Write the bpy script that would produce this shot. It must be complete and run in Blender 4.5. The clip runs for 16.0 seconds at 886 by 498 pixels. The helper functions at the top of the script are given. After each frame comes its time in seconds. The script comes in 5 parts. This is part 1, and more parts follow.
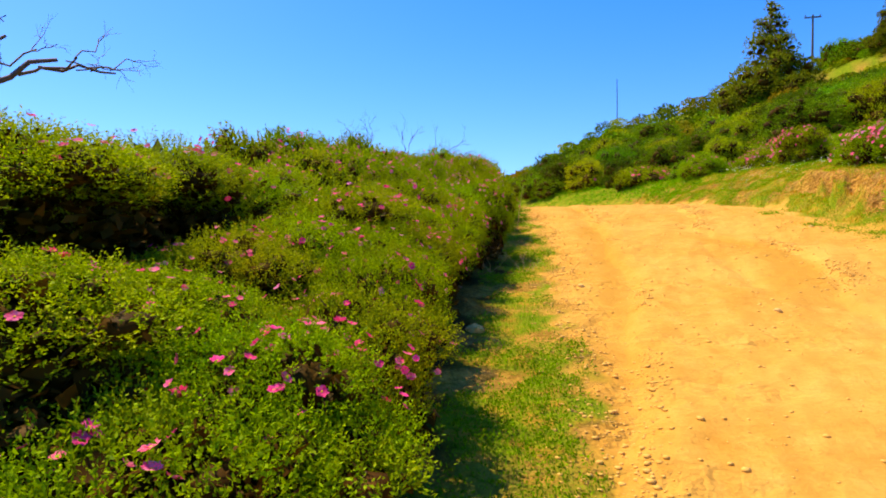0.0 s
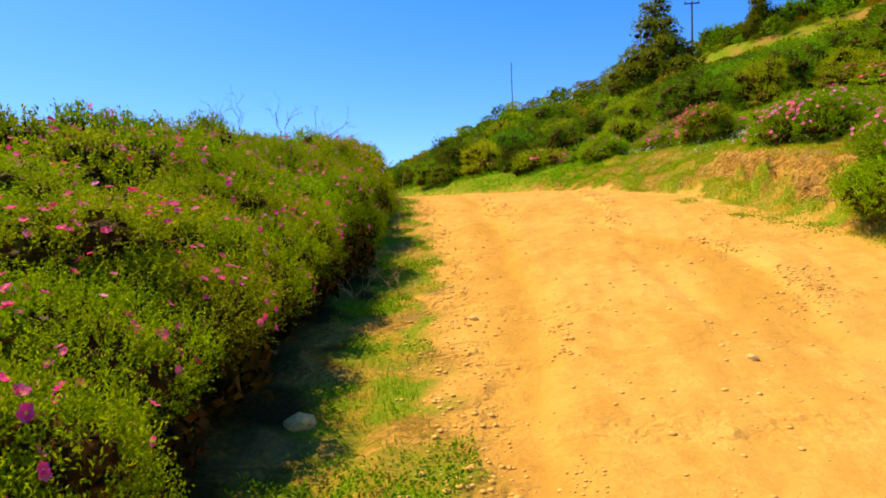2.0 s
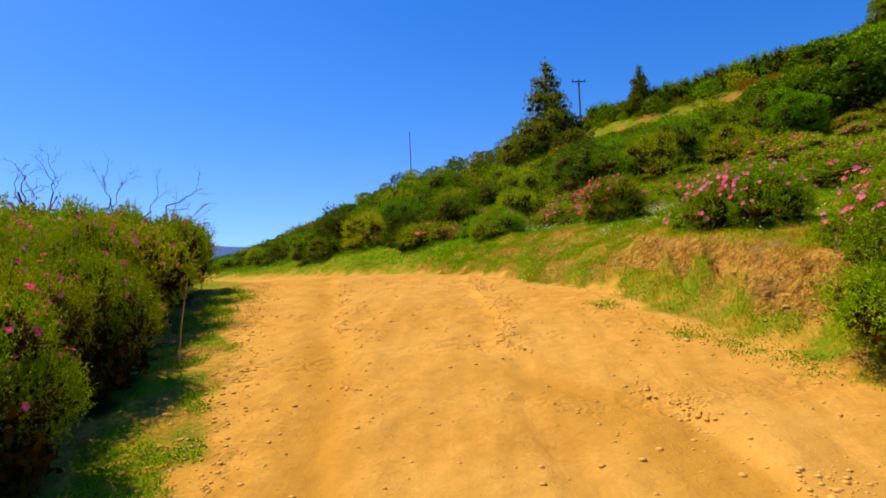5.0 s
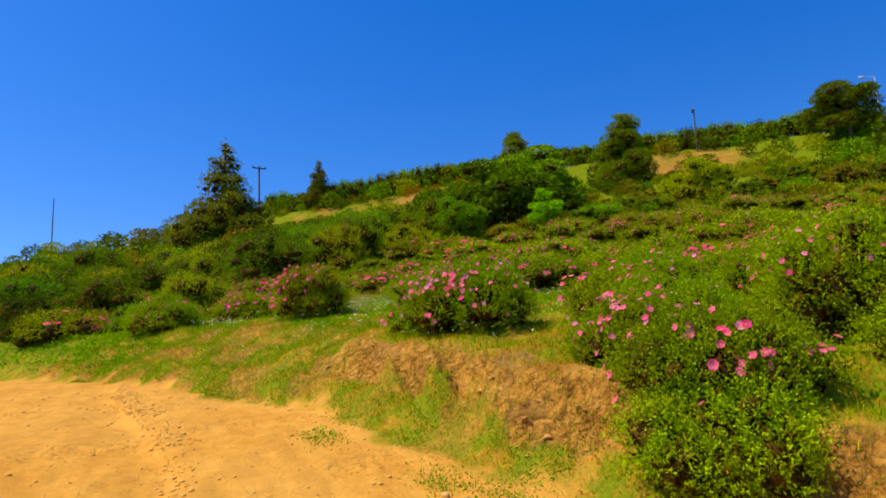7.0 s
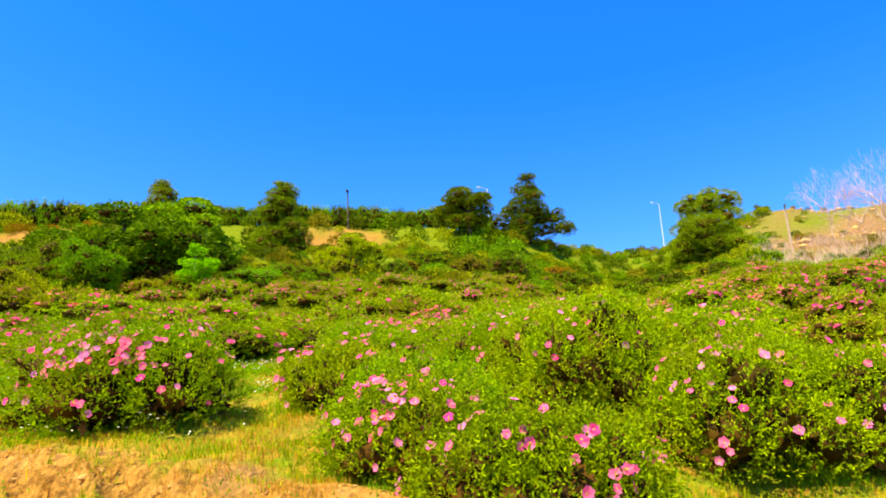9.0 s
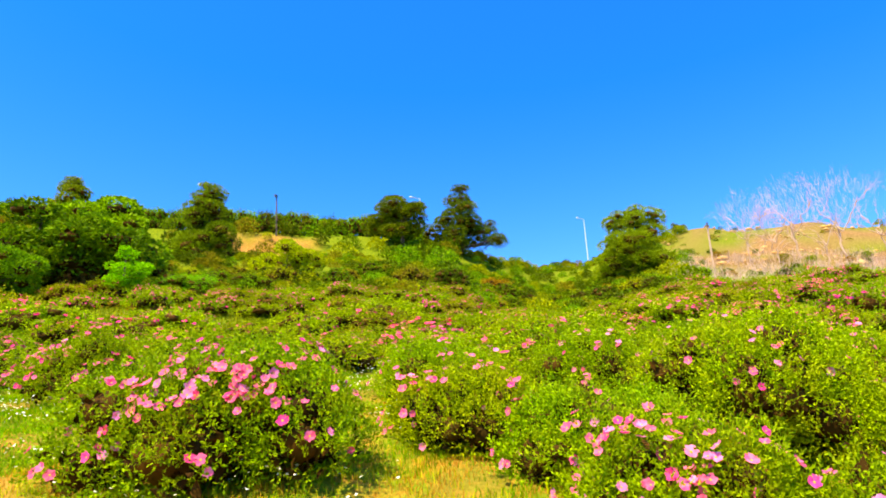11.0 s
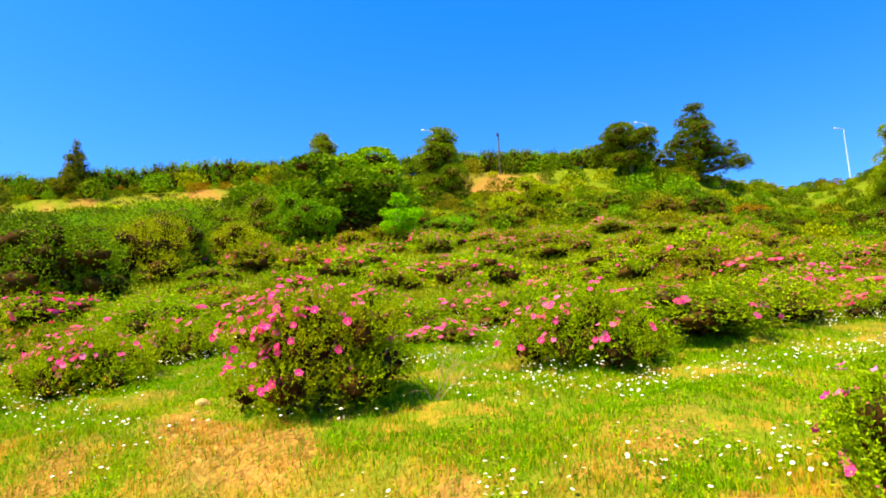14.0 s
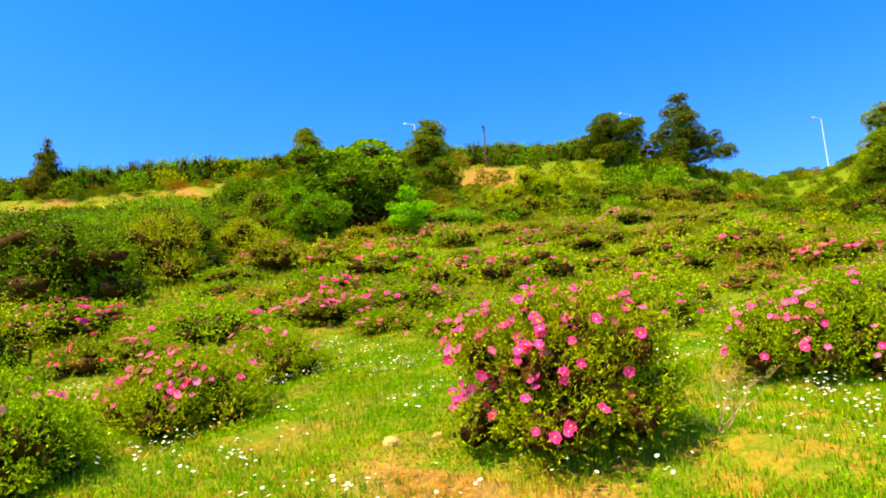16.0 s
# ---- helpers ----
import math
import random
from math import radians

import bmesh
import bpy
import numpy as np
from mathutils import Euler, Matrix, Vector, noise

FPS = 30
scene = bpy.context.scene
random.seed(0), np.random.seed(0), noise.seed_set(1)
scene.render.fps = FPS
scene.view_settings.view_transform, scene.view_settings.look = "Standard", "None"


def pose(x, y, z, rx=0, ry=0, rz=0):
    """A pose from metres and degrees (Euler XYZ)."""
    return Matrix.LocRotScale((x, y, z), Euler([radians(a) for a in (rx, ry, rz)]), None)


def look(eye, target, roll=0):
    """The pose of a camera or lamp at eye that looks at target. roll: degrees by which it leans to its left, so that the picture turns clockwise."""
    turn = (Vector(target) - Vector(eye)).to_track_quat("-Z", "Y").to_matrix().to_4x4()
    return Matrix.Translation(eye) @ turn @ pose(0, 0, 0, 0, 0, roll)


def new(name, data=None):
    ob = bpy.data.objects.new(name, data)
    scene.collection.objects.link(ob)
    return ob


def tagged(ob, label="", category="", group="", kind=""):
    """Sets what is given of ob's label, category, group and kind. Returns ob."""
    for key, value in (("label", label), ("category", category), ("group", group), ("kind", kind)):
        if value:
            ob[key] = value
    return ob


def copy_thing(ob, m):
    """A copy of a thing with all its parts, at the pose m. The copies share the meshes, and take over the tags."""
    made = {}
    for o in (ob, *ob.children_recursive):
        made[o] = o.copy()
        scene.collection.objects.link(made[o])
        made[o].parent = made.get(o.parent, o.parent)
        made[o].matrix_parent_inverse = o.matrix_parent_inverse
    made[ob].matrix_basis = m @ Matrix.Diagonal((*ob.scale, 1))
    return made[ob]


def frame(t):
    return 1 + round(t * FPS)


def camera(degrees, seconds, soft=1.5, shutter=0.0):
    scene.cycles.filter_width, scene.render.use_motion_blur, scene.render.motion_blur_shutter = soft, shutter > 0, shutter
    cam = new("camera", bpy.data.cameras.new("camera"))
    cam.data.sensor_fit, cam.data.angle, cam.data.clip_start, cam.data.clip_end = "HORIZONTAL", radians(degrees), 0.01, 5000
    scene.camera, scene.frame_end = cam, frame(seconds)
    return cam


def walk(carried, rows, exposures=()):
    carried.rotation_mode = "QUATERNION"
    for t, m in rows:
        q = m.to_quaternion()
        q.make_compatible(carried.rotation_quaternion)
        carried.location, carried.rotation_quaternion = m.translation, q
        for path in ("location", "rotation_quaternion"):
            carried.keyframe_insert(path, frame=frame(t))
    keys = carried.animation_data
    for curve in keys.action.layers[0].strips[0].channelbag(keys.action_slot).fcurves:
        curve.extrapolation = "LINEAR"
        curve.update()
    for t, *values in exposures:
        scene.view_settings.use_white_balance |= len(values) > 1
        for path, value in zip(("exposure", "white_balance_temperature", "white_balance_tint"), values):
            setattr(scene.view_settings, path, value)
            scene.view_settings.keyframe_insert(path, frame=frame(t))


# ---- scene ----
import functools

cam = camera(70.6, 16.0, 1.8)
PATH = [
    (0, (0.034, 0.033, 1.364), (-0.735, 1.877, 1.28), -0.7),
    (0.5, (-0.081, 0.423, 1.412), (-0.776, 2.294, 1.285), -2.1),
    (1, (-0.138, 0.889, 1.479), (-0.762, 2.786, 1.371), -1.1),
    (1.5, (-0.205, 1.349, 1.499), (-0.753, 3.271, 1.406), -1.0),
    (2, (-0.218, 1.848, 1.521), (-0.694, 3.786, 1.38), -2.2),
    (2.5, (-0.132, 2.327, 1.61), (-0.545, 4.277, 1.443), -1.9),
    (3, (-0.109, 2.835, 1.697), (-0.45, 4.802, 1.567), -2.1),
    (3.2, (-0.116, 3.017, 1.696), (-0.445, 4.986, 1.571), -2.5),
    (5.3, (-0.098, 4.622, 1.922), (-0.178, 6.617, 2.03), -2.0),
    (5.5, (-0.138, 4.775, 1.948), (-0.149, 6.77, 2.092), -1.9),
    (6, (-0.2, 5.156, 1.98), (0.042, 7.13, 2.188), -2.7),
    (6.5, (-0.192, 5.529, 2.034), (0.394, 7.426, 2.281), -1.8),
    (7, (-0.177, 5.949, 2.078), (0.663, 7.74, 2.374), -2.3),
    (7.5, (-0.04, 6.362, 2.128), (1.062, 7.999, 2.451), -4.3),
    (8, (0.039, 6.703, 2.218), (1.436, 8.09, 2.573), -3.5),
    (8.2, (0.046, 6.848, 2.239), (1.518, 8.145, 2.624), -3.2),
    (10.3, (0.191, 8.402, 2.409), (1.948, 9.245, 2.859), -3.5),
    (10.5, (0.182, 8.626, 2.461), (1.947, 9.451, 2.911), -3.7),
    (11, (0.093, 9.09, 2.497), (1.859, 9.898, 2.974), -3.2),
    (11.5, (-0.012, 9.57, 2.59), (1.757, 10.385, 3.044), -3.8),
    (12, (-0.206, 9.918, 2.673), (1.509, 10.863, 3.082), -2.5),
    (12.5, (-0.242, 10.379, 2.716), (1.428, 11.404, 3.117), -3.0),
    (13, (-0.35, 10.736, 2.774), (1.286, 11.827, 3.142), -3.5),
    (13.5, (-0.411, 11.224, 2.836), (1.097, 12.498, 3.156), -3.0),
    (14, (-0.496, 11.629, 2.865), (0.934, 12.994, 3.17), -2.4),
    (14.5, (-0.579, 12.058, 2.938), (0.91, 13.36, 3.239), -2.3),
    (15, (-0.618, 12.509, 2.991), (0.888, 13.79, 3.292), -3.4),
    (15.5, (-0.745, 12.991, 3.027), (0.763, 14.27, 3.328), -3.9),
    (16, (-0.811, 13.432, 3.059), (0.678, 14.737, 3.345), -3.9),
]
EXPOSURES = [(0.0, 0.5, 7500, 10), (1.5, 0.45, 7500, 10), (3.2, 0.25, 7500, 10), (5.3, -0.04, 7500, 10), (6.5, -0.1, 7500, 10), (8.2, 0.7, 7500, 10), (10.3, 1.08, 7500, 10), (16.0, 1.0, 7500, 10)]
walk(cam, [(t, look(eye, target, roll)) for t, eye, target, roll in PATH], EXPOSURES)

# ---- world and sun ----
SUN_AZ, SUN_EL = -78.0, 61.0          # degrees from +y towards +x, and above the horizon
world = bpy.data.worlds.new("world")
scene.world = world
world.use_nodes = True
wn, wl = world.node_tree.nodes, world.node_tree.links
bg = wn["Background"]
sky = wn.new("ShaderNodeTexSky")
sky.sky_type, sky.sun_disc = "NISHITA", False
sky.sun_elevation, sky.sun_rotation = radians(SUN_EL), radians(SUN_AZ)
sky.altitude, sky.air_density, sky.dust_density, sky.ozone_density = 0.0, 1.0, 0.3, 3.0
# a clear dry sky, with little whitening towards the horizon
sky_way, sky_lift = wn.new("ShaderNodeTexCoord"), wn.new("ShaderNodeVectorMath")
sky_lift.operation = "ADD"
sky_lift.inputs[1].default_value = (0.0, 0.0, 0.13)
wl.new(sky_way.outputs["Generated"], sky_lift.inputs[0])
wl.new(sky_lift.outputs[0], sky.inputs["Vector"])
hue = wn.new("ShaderNodeHueSaturation")
hue.inputs["Saturation"].default_value = 1.44
hue.inputs["Hue"].default_value = 0.517
wl.new(sky.outputs[0], hue.inputs["Color"])
wl.new(hue.outputs[0], bg.inputs["Color"])
bg.inputs["Strength"].default_value = 0.235

sun_data = bpy.data.lights.new("sun", "SUN")
sun_data.energy, sun_data.angle, sun_data.color = 5.0, radians(0.5), (1.0, 0.90, 0.70)
sun = new("sun", sun_data)
sun_way = Vector((math.sin(radians(SUN_AZ)) * math.cos(radians(SUN_EL)), math.cos(radians(SUN_AZ)) * math.cos(radians(SUN_EL)), math.sin(radians(SUN_EL))))
sun.matrix_world = look(sun_way * 200, (0, 0, 0))

# ---- terrain ----
AZ = [-180, -60, -35, -25, -21, -17, -12, -7, 0, 9, 21, 30, 45, 58, 66, 72, 75, 79, 87, 93, 101, 130, 180]
EL = [-5, -5, -2.5, 0.6, 2.0, 4.0, 6.4, 8.0, 9.2, 11.9, 14.0, 15.3, 16.0, 15.8, 14.1, 12.0, 11.0, 11.3, 13.6, 12.8, 11.2, 8, -3]
RIM_AZ = [-180, -25, -12, -7, 0, 9, 14, 66, 75, 90, 180]
RIM_R = [120, 150, 150, 130, 105, 82, 72, 74, 98, 100, 100]


def step(a, b, v):
    s = np.clip((v - a) / (b - a), 0.0, 1.0)
    return s * s * (3 - 2 * s)


@functools.lru_cache(None)
def wave_rows(size, seed):
    r = np.random.RandomState(seed)
    rows = []
    for _ in range(6):
        a, p, f = r.uniform(0, 6.283), r.uniform(0, 6.283), r.uniform(0.6, 1.7) * 6.283 / size
        rows.append((math.cos(a) * f, math.sin(a) * f, p))
    return rows


def waves(x, y, size, seed):
    """A cheap smooth noise in -1..1 from crossed sines."""
    return sum(np.sin(x * a + y * b + p) for a, b, p in wave_rows(size, seed)) / 3.2


def road_z(y):
    return np.interp(y, [-60, -5, 0, 4, 6.5, 9, 10.5, 13, 15, 18, 30, 60], [-7.0, -0.6, 0.0, 0.5, 0.82, 1.22, 1.43, 1.64, 1.72, 1.75, 1.6, 1.0])


def left_edge(y):
    return np.interp(y, [-60, 0, 2.8, 8.5, 15, 20, 60], [12.0, 0.1, -0.45, -2.05, -4.3, -7.5, -45])


def right_edge(y):
    return np.interp(y, [-60, 0, 8.5, 12, 13, 16, 20, 60], [18.0, 4.2, 2.1, 1.0, 0.4, -0.9, -3.2, -40])


def rut_x(y):
    return np.interp(y, [0, 5.2, 6.8, 8.6, 12, 16], [-0.05, -0.5, -0.76, -1.24, -2.1, -3.2])


def gully_x(y):
    return np.interp(y, [0, 5.5, 7.2, 8.0, 8.6, 9.4, 10.5, 13.4], [2.2, 1.1, 1.1, 0.85, 0.15, -0.1, -0.12, -0.56])


def height(x, y):
    """The ground's height."""
    x, y = np.asarray(x, float), np.asarray(y, float)
    z0 = road_z(y)
    dr, dl = x - right_edge(y), left_edge(y) - x
    # a grassy verge, then a short crumbling face, then the sloping meadow
    steep = 1 - step(11.6, 13.4, y)
    foot = np.interp(y, [6, 8.4, 9.3, 10.5, 12.3], [0.14, 0.16, 0.20, 0.32, 0.42])
    bank_w = 0.26 + 0.85 * (1 - steep)
    ragged = (0.13 * waves(x, y, 1.1, 3) + 0.08 * waves(x, y, 0.45, 4) + 0.05 * waves(x, y, 0.22, 14)) * steep
    lift = dr + ragged
    face = 0.20 * step(foot, foot + bank_w * 0.45, lift) + 0.16 * step(foot + bank_w * 0.5, foot + bank_w, lift + 0.06 * waves(x, y, 0.35, 18) * steep)
    rise = 0.24 * step(-0.05, 0.40, dr) + face + 0.115 * np.maximum(dr - 0.85, 0)
    scoop = step(foot - 0.03, foot + 0.1, lift) * (1 - step(foot + bank_w - 0.05, foot + bank_w + 0.15, lift)) * steep
    rise = rise - scoop * (0.09 * np.maximum(waves(x, y, 0.5, 15), 0) + 0.07 * np.abs(waves(x, y, 0.26, 16)) + 0.035 * np.abs(waves(x, y, 0.13, 19)))
    rough = waves(x, y, 0.9, 5) * 0.03 + waves(x, y, 0.3, 6) * 0.012
    right = rise + rough * np.clip(dr * 3, 0, 1)
    berm = (1.15 - z0 * 0.75 + 0.06 * waves(x, y, 2.5, 7)) * step(0.35, 3.0, dl) * np.clip(1.25 - 0.0 * y, 0, 2) * 0.8
    left = berm * (1 - step(8, 40, dl)) + rough * np.clip(dl * 3, 0, 1)
    near = z0 + np.where(dr > 0, right, 0) + np.where(dl > 0, left, 0)
    # wheel ruts, a washed gully and small unevenness in the road
    inside = np.clip(np.minimum(-dr, -dl) * 4, 0, 1)
    a, b = x - rut_x(y) - 0.05 * np.sin(y * 2.3), x - gully_x(y) - 0.04 * np.sin(y * 5.1)
    rut = -0.042 * np.exp(-(np.where(a > 0, a / 0.06, a / 0.22)) ** 2) + 0.018 * np.exp(-((a - 0.24) / 0.12) ** 2)
    rut = rut - 0.042 * np.exp(-(np.where(b > 0, b / 0.04, b / 0.26)) ** 2) * step(4.5, 5.5, y) + 0.008 * np.exp(-((b - 0.2) / 0.12) ** 2)
    rut = rut - 0.03 * np.exp(-((x - 0.3 - 0.25 * (7 - y)) / 0.10) ** 2) * step(5.5, 6.3, y) * (1 - step(7.6, 8.4, y))
    near = near + inside * (rut + 0.007 * waves(x, y, 0.8, 8) + 0.006 * waves(x, y, 0.22, 9))
    # the hillside around
    r, az = np.hypot(x, y - 9), np.degrees(np.arctan2(x, y - 9))
    rim = np.interp(az, RIM_AZ, RIM_R)
    full = np.tan(np.radians(np.interp(az, AZ, EL))) * rim + 0.6
    s = r / rim
    shape = np.interp(s, [0, 0.1, 0.25, 0.45, 0.6, 0.78, 0.85, 0.90, 1.0, 1.1, 1.5, 3, 8], [0, 0.065, 0.16, 0.31, 0.45, 0.66, 0.74, 0.88, 1.0, 1.02, 1.0, 0.8, 0.3])
    hill = 1.7 + full * shape + 0.35 * waves(x, y, 9, 10) * np.clip(r / 30 - 0.4, 0, 1) + 1.2 * waves(x, y, 40, 11) * np.clip(r / 60 - 0.8, 0, 1) + 0.55 * waves(x, y, 11, 17) * np.clip(r / 40 - 1.3, 0, 1) * step(80, 88, az)
    back = step(-18.0, -50.0, y) * step(20, 60, r)
    hill = hill * (1 - back) + (road_z(y) + full * shape * 0.8) * back
    blend = step(9, 24, r) * np.clip(1 - np.exp(-np.maximum(np.maximum(dr, dl), 0) / 5.0), 0, 1)
    return near * (1 - blend) + hill * blend
# ---- end of terrain ----


# ---- materials ----
def material(name, build):
    m = bpy.data.materials.new(name)
    m.use_nodes = True
    t = m.node_tree
    build(t, t.nodes, t.links, t.nodes["Principled BSDF"])
    return m


def ramp(n, l, source, stops):
    r = n.new("ShaderNodeValToRGB")
    e = r.color_ramp.elements
    while len(e) < len(stops):
        e.new(0.5)
    for k, (p, c) in zip(e, stops):
        k.position, k.color = p, (*c, 1)
    l.new(source, r.inputs["Fac"])
    return r.outputs["Color"]


def noise_tex(n, l, scale, detail=6, rough=0.6, where=None):
    t = n.new("ShaderNodeTexNoise")
    t.inputs["Scale"].default_value, t.inputs["Detail"].default_value, t.inputs["Roughness"].default_value = scale, detail, rough
    if where is None:
        where = n.new("ShaderNodeTexCoord").outputs["Object"]
    l.new(where, t.inputs["Vector"])
    return t.outputs["Fac"]


def mixed(n, l, fac, a, b, blend="MIX"):
    m = n.new("ShaderNodeMix")
    m.data_type, m.blend_type = "RGBA", blend
    for k, v in (("Factor", fac), ("A", a), ("B", b)):
        socket = next(i for i in m.inputs if i.name == k and i.enabled and (k == "Factor") == (i.type == "VALUE"))
        if isinstance(v, (int, float)):
            socket.default_value = v
        elif isinstance(v, tuple):
            socket.default_value = (*v, 1)
        else:
            l.new(v, socket)
    return next(o for o in m.outputs if o.type == "RGBA")


def bumped(n, l, bsdf, source, strength, distance):
    b = n.new("ShaderNodeBump")
    b.inputs["Strength"].default_value, b.inputs["Distance"].default_value = strength, distance
    l.new(source, b.inputs["Height"])
    l.new(b.outputs[0], bsdf.inputs["Normal"])


def leaf_material(name, dark, light, glow=0.35, rough=0.5, shift=0.016, mottle=0.16):
    """Leaves: each its own tint, thin enough to let sunlight through."""
    def build(t, n, l, bsdf):
        geo, info = n.new("ShaderNodeNewGeometry"), n.new("ShaderNodeObjectInfo")
        c = ramp(n, l, geo.outputs["Random Per Island"], [(0.0, dark), (0.55, tuple((a + b) / 2 for a, b in zip(dark, light))), (1.0, light)])
        patch = noise_tex(n, l, 3.0, 3, 0.6, geo.outputs["Position"])
        c = mixed(n, l, ramp(n, l, patch, [(0.48, (0, 0, 0)), (0.66, (mottle, mottle, mottle))]), c, tuple(a * 0.5 + b * 0.5 for a, b in zip(light, (0.40, 0.16, 0.012))))
        h = n.new("ShaderNodeHueSaturation")
        v, u = n.new("ShaderNodeMapRange"), n.new("ShaderNodeMapRange")
        v.inputs["To Min"].default_value, v.inputs["To Max"].default_value = 0.80, 1.14
        u.inputs["To Min"].default_value, u.inputs["To Max"].default_value = 0.5 - shift, 0.5 + shift
        again_random = n.new("ShaderNodeMath")
        again_random.operation = "FRACT"
        scaled = n.new("ShaderNodeMath")
        scaled.operation = "MULTIPLY"
        scaled.inputs[1].default_value = 13.7
        l.new(info.outputs["Random"], scaled.inputs[0])
        l.new(scaled.outputs[0], again_random.inputs[0])
        l.new(info.outputs["Random"], v.inputs["Value"])
        l.new(again_random.outputs[0], u.inputs["Value"])
        l.new(v.outputs[0], h.inputs["Value"])
        l.new(u.outputs[0], h.inputs["Hue"])
        l.new(c, h.inputs["Color"])
        l.new(h.outputs[0], bsdf.inputs["Base Color"])
        bsdf.inputs["Roughness"].default_value = rough
        bsdf.inputs["Specular IOR Level"].default_value = 0.02
        tr, mx = n.new("ShaderNodeBsdfTranslucent"), n.new("ShaderNodeMixShader")
        l.new(h.outputs[0], tr.inputs["Color"])
        mx.inputs[0].default_value = glow
        l.new(bsdf.outputs[0], mx.inputs[1])
        l.new(tr.outputs[0], mx.inputs[2])
        l.new(mx.outputs[0], n["Material Output"].inputs["Surface"])
    return material(name, build)


def plain_material(name, a, b, scale, rough=0.8, metal=0.0, bump=0.3, dist=0.01):
    def build(t, n, l, bsdf):
        f = noise_tex(n, l, scale, 8)
        l.new(ramp(n, l, f, [(0.3, a), (0.7, b)]), bsdf.inputs["Base Color"])
        bsdf.inputs["Roughness"].default_value, bsdf.inputs["Metallic"].default_value = rough, metal
        bumped(n, l, bsdf, f, bump, dist)
    return material(name, build)


def ground_build(t, n, l, bsdf):
    """Earth sheet: sandy road, bare bank, dry and green turf, mixed by the sheet's own masks."""
    def mask(name):
        a = n.new("ShaderNodeAttribute")
        a.attribute_name = name
        return a.outputs["Fac"]
    fine, mid, big = noise_tex(n, l, 38, 8, 0.7), noise_tex(n, l, 5.5, 6), noise_tex(n, l, 0.7, 4)
    along = n.new("ShaderNodeMapping")
    along.inputs["Rotation"].default_value = (0, 0, radians(-14))
    along.inputs["Scale"].default_value = (3.2, 0.35, 1.0)
    l.new(n.new("ShaderNodeTexCoord").outputs["Object"], along.inputs["Vector"])
    streak = noise_tex(n, l, 1.0, 7, 0.62, along.outputs[0])
    sand = ramp(n, l, mid, [(0.25, (0.51, 0.230, 0.032)), (0.5, (0.63, 0.305, 0.049)), (0.75, (0.71, 0.375, 0.073))])
    sand = mixed(n, l, ramp(n, l, fine, [(0.34, (0.45, 0.45, 0.45)), (0.54, (0.0, 0.0, 0.0))]), sand, (0.40, 0.175, 0.025))
    sand = mixed(n, l, ramp(n, l, streak, [(0.40, (0.5, 0.5, 0.5)), (0.52, (0.0, 0.0, 0.0))]), sand, (0.43, 0.20, 0.03))
    sand = mixed(n, l, ramp(n, l, big, [(0.35, (0.0, 0.0, 0.0)), (0.7, (0.5, 0.5, 0.5))]), sand, (0.73, 0.405, 0.088))
    earth = ramp(n, l, mid, [(0.2, (0.36, 0.165, 0.022)), (0.5, (0.58, 0.30, 0.052)), (0.8, (0.74, 0.44, 0.12))])
    earth = mixed(n, l, ramp(n, l, big, [(0.42, (0.75, 0.75, 0.75)), (0.56, (0.0, 0.0, 0.0))]), earth, (0.42, 0.22, 0.04))
    earth = mixed(n, l, ramp(n, l, fine, [(0.4, (0.7, 0.7, 0.7)), (0.6, (0.0, 0.0, 0.0))]), earth, (0.33, 0.15, 0.022))
    vein = noise_tex(n, l, 5.0, 8, 0.68)
    earth = mixed(n, l, ramp(n, l, vein, [(0.44, (0.0, 0.0, 0.0)), (0.485, (0.75, 0.75, 0.75)), (0.53, (0.0, 0.0, 0.0))]), earth, (0.17, 0.070, 0.012))
    earth = mixed(n, l, ramp(n, l, noise_tex(n, l, 2.3, 5, 0.65), [(0.52, (0.0, 0.0, 0.0)), (0.62, (0.7, 0.7, 0.7))]), earth, mixed(n, l, fine, (0.22, 0.115, 0.026), (0.42, 0.25, 0.075)))
    green = ramp(n, l, fine, [(0.3, (0.11, 0.16, 0.008)), (0.6, (0.20, 0.29, 0.010)), (0.8, (0.34, 0.32, 0.018))])
    dry = ramp(n, l, fine, [(0.3, (0.36, 0.175, 0.016)), (0.7, (0.60, 0.34, 0.040))])
    turf = mixed(n, l, ramp(n, l, mid, [(0.46, (0.08, 0.08, 0.08)), (0.63, (0.92, 0.92, 0.92))]), green, dry)
    sand = mixed(n, l, mask("damp"), sand, mixed(n, l, fine, (0.47, 0.22, 0.026), (0.57, 0.275, 0.038)))
    under = ramp(n, l, mid, [(0.3, (0.07, 0.10, 0.005)), (0.55, (0.16, 0.22, 0.007)), (0.75, (0.28, 0.23, 0.012))])
    turf = mixed(n, l, mask("lush"), turf, under)
    stony = ramp(n, l, mid, [(0.25, (0.13, 0.070, 0.018)), (0.5, (0.26, 0.145, 0.050)), (0.75, (0.38, 0.23, 0.10))])
    turf = mixed(n, l, mask("pale"), turf, stony)
    # the hedge's shade, painted into the turf as dark brown
    turf = mixed(n, l, mask("hedge_shade"), turf, ramp(n, l, fine, [(0.3, (0.030, 0.016, 0.004)), (0.7, (0.10, 0.055, 0.012))]))
    c = mixed(n, l, mask("bare"), turf, earth)
    c = mixed(n, l, mask("road"), c, sand)
    l.new(c, bsdf.inputs["Base Color"])
    bsdf.inputs["Roughness"].default_value = 0.95
    bsdf.inputs["Specular IOR Level"].default_value = 0.02
    add = n.new("ShaderNodeMath")
    add.operation = "ADD"
    smooth = n.new("ShaderNodeMath")
    smooth.operation = "MULTIPLY_ADD"
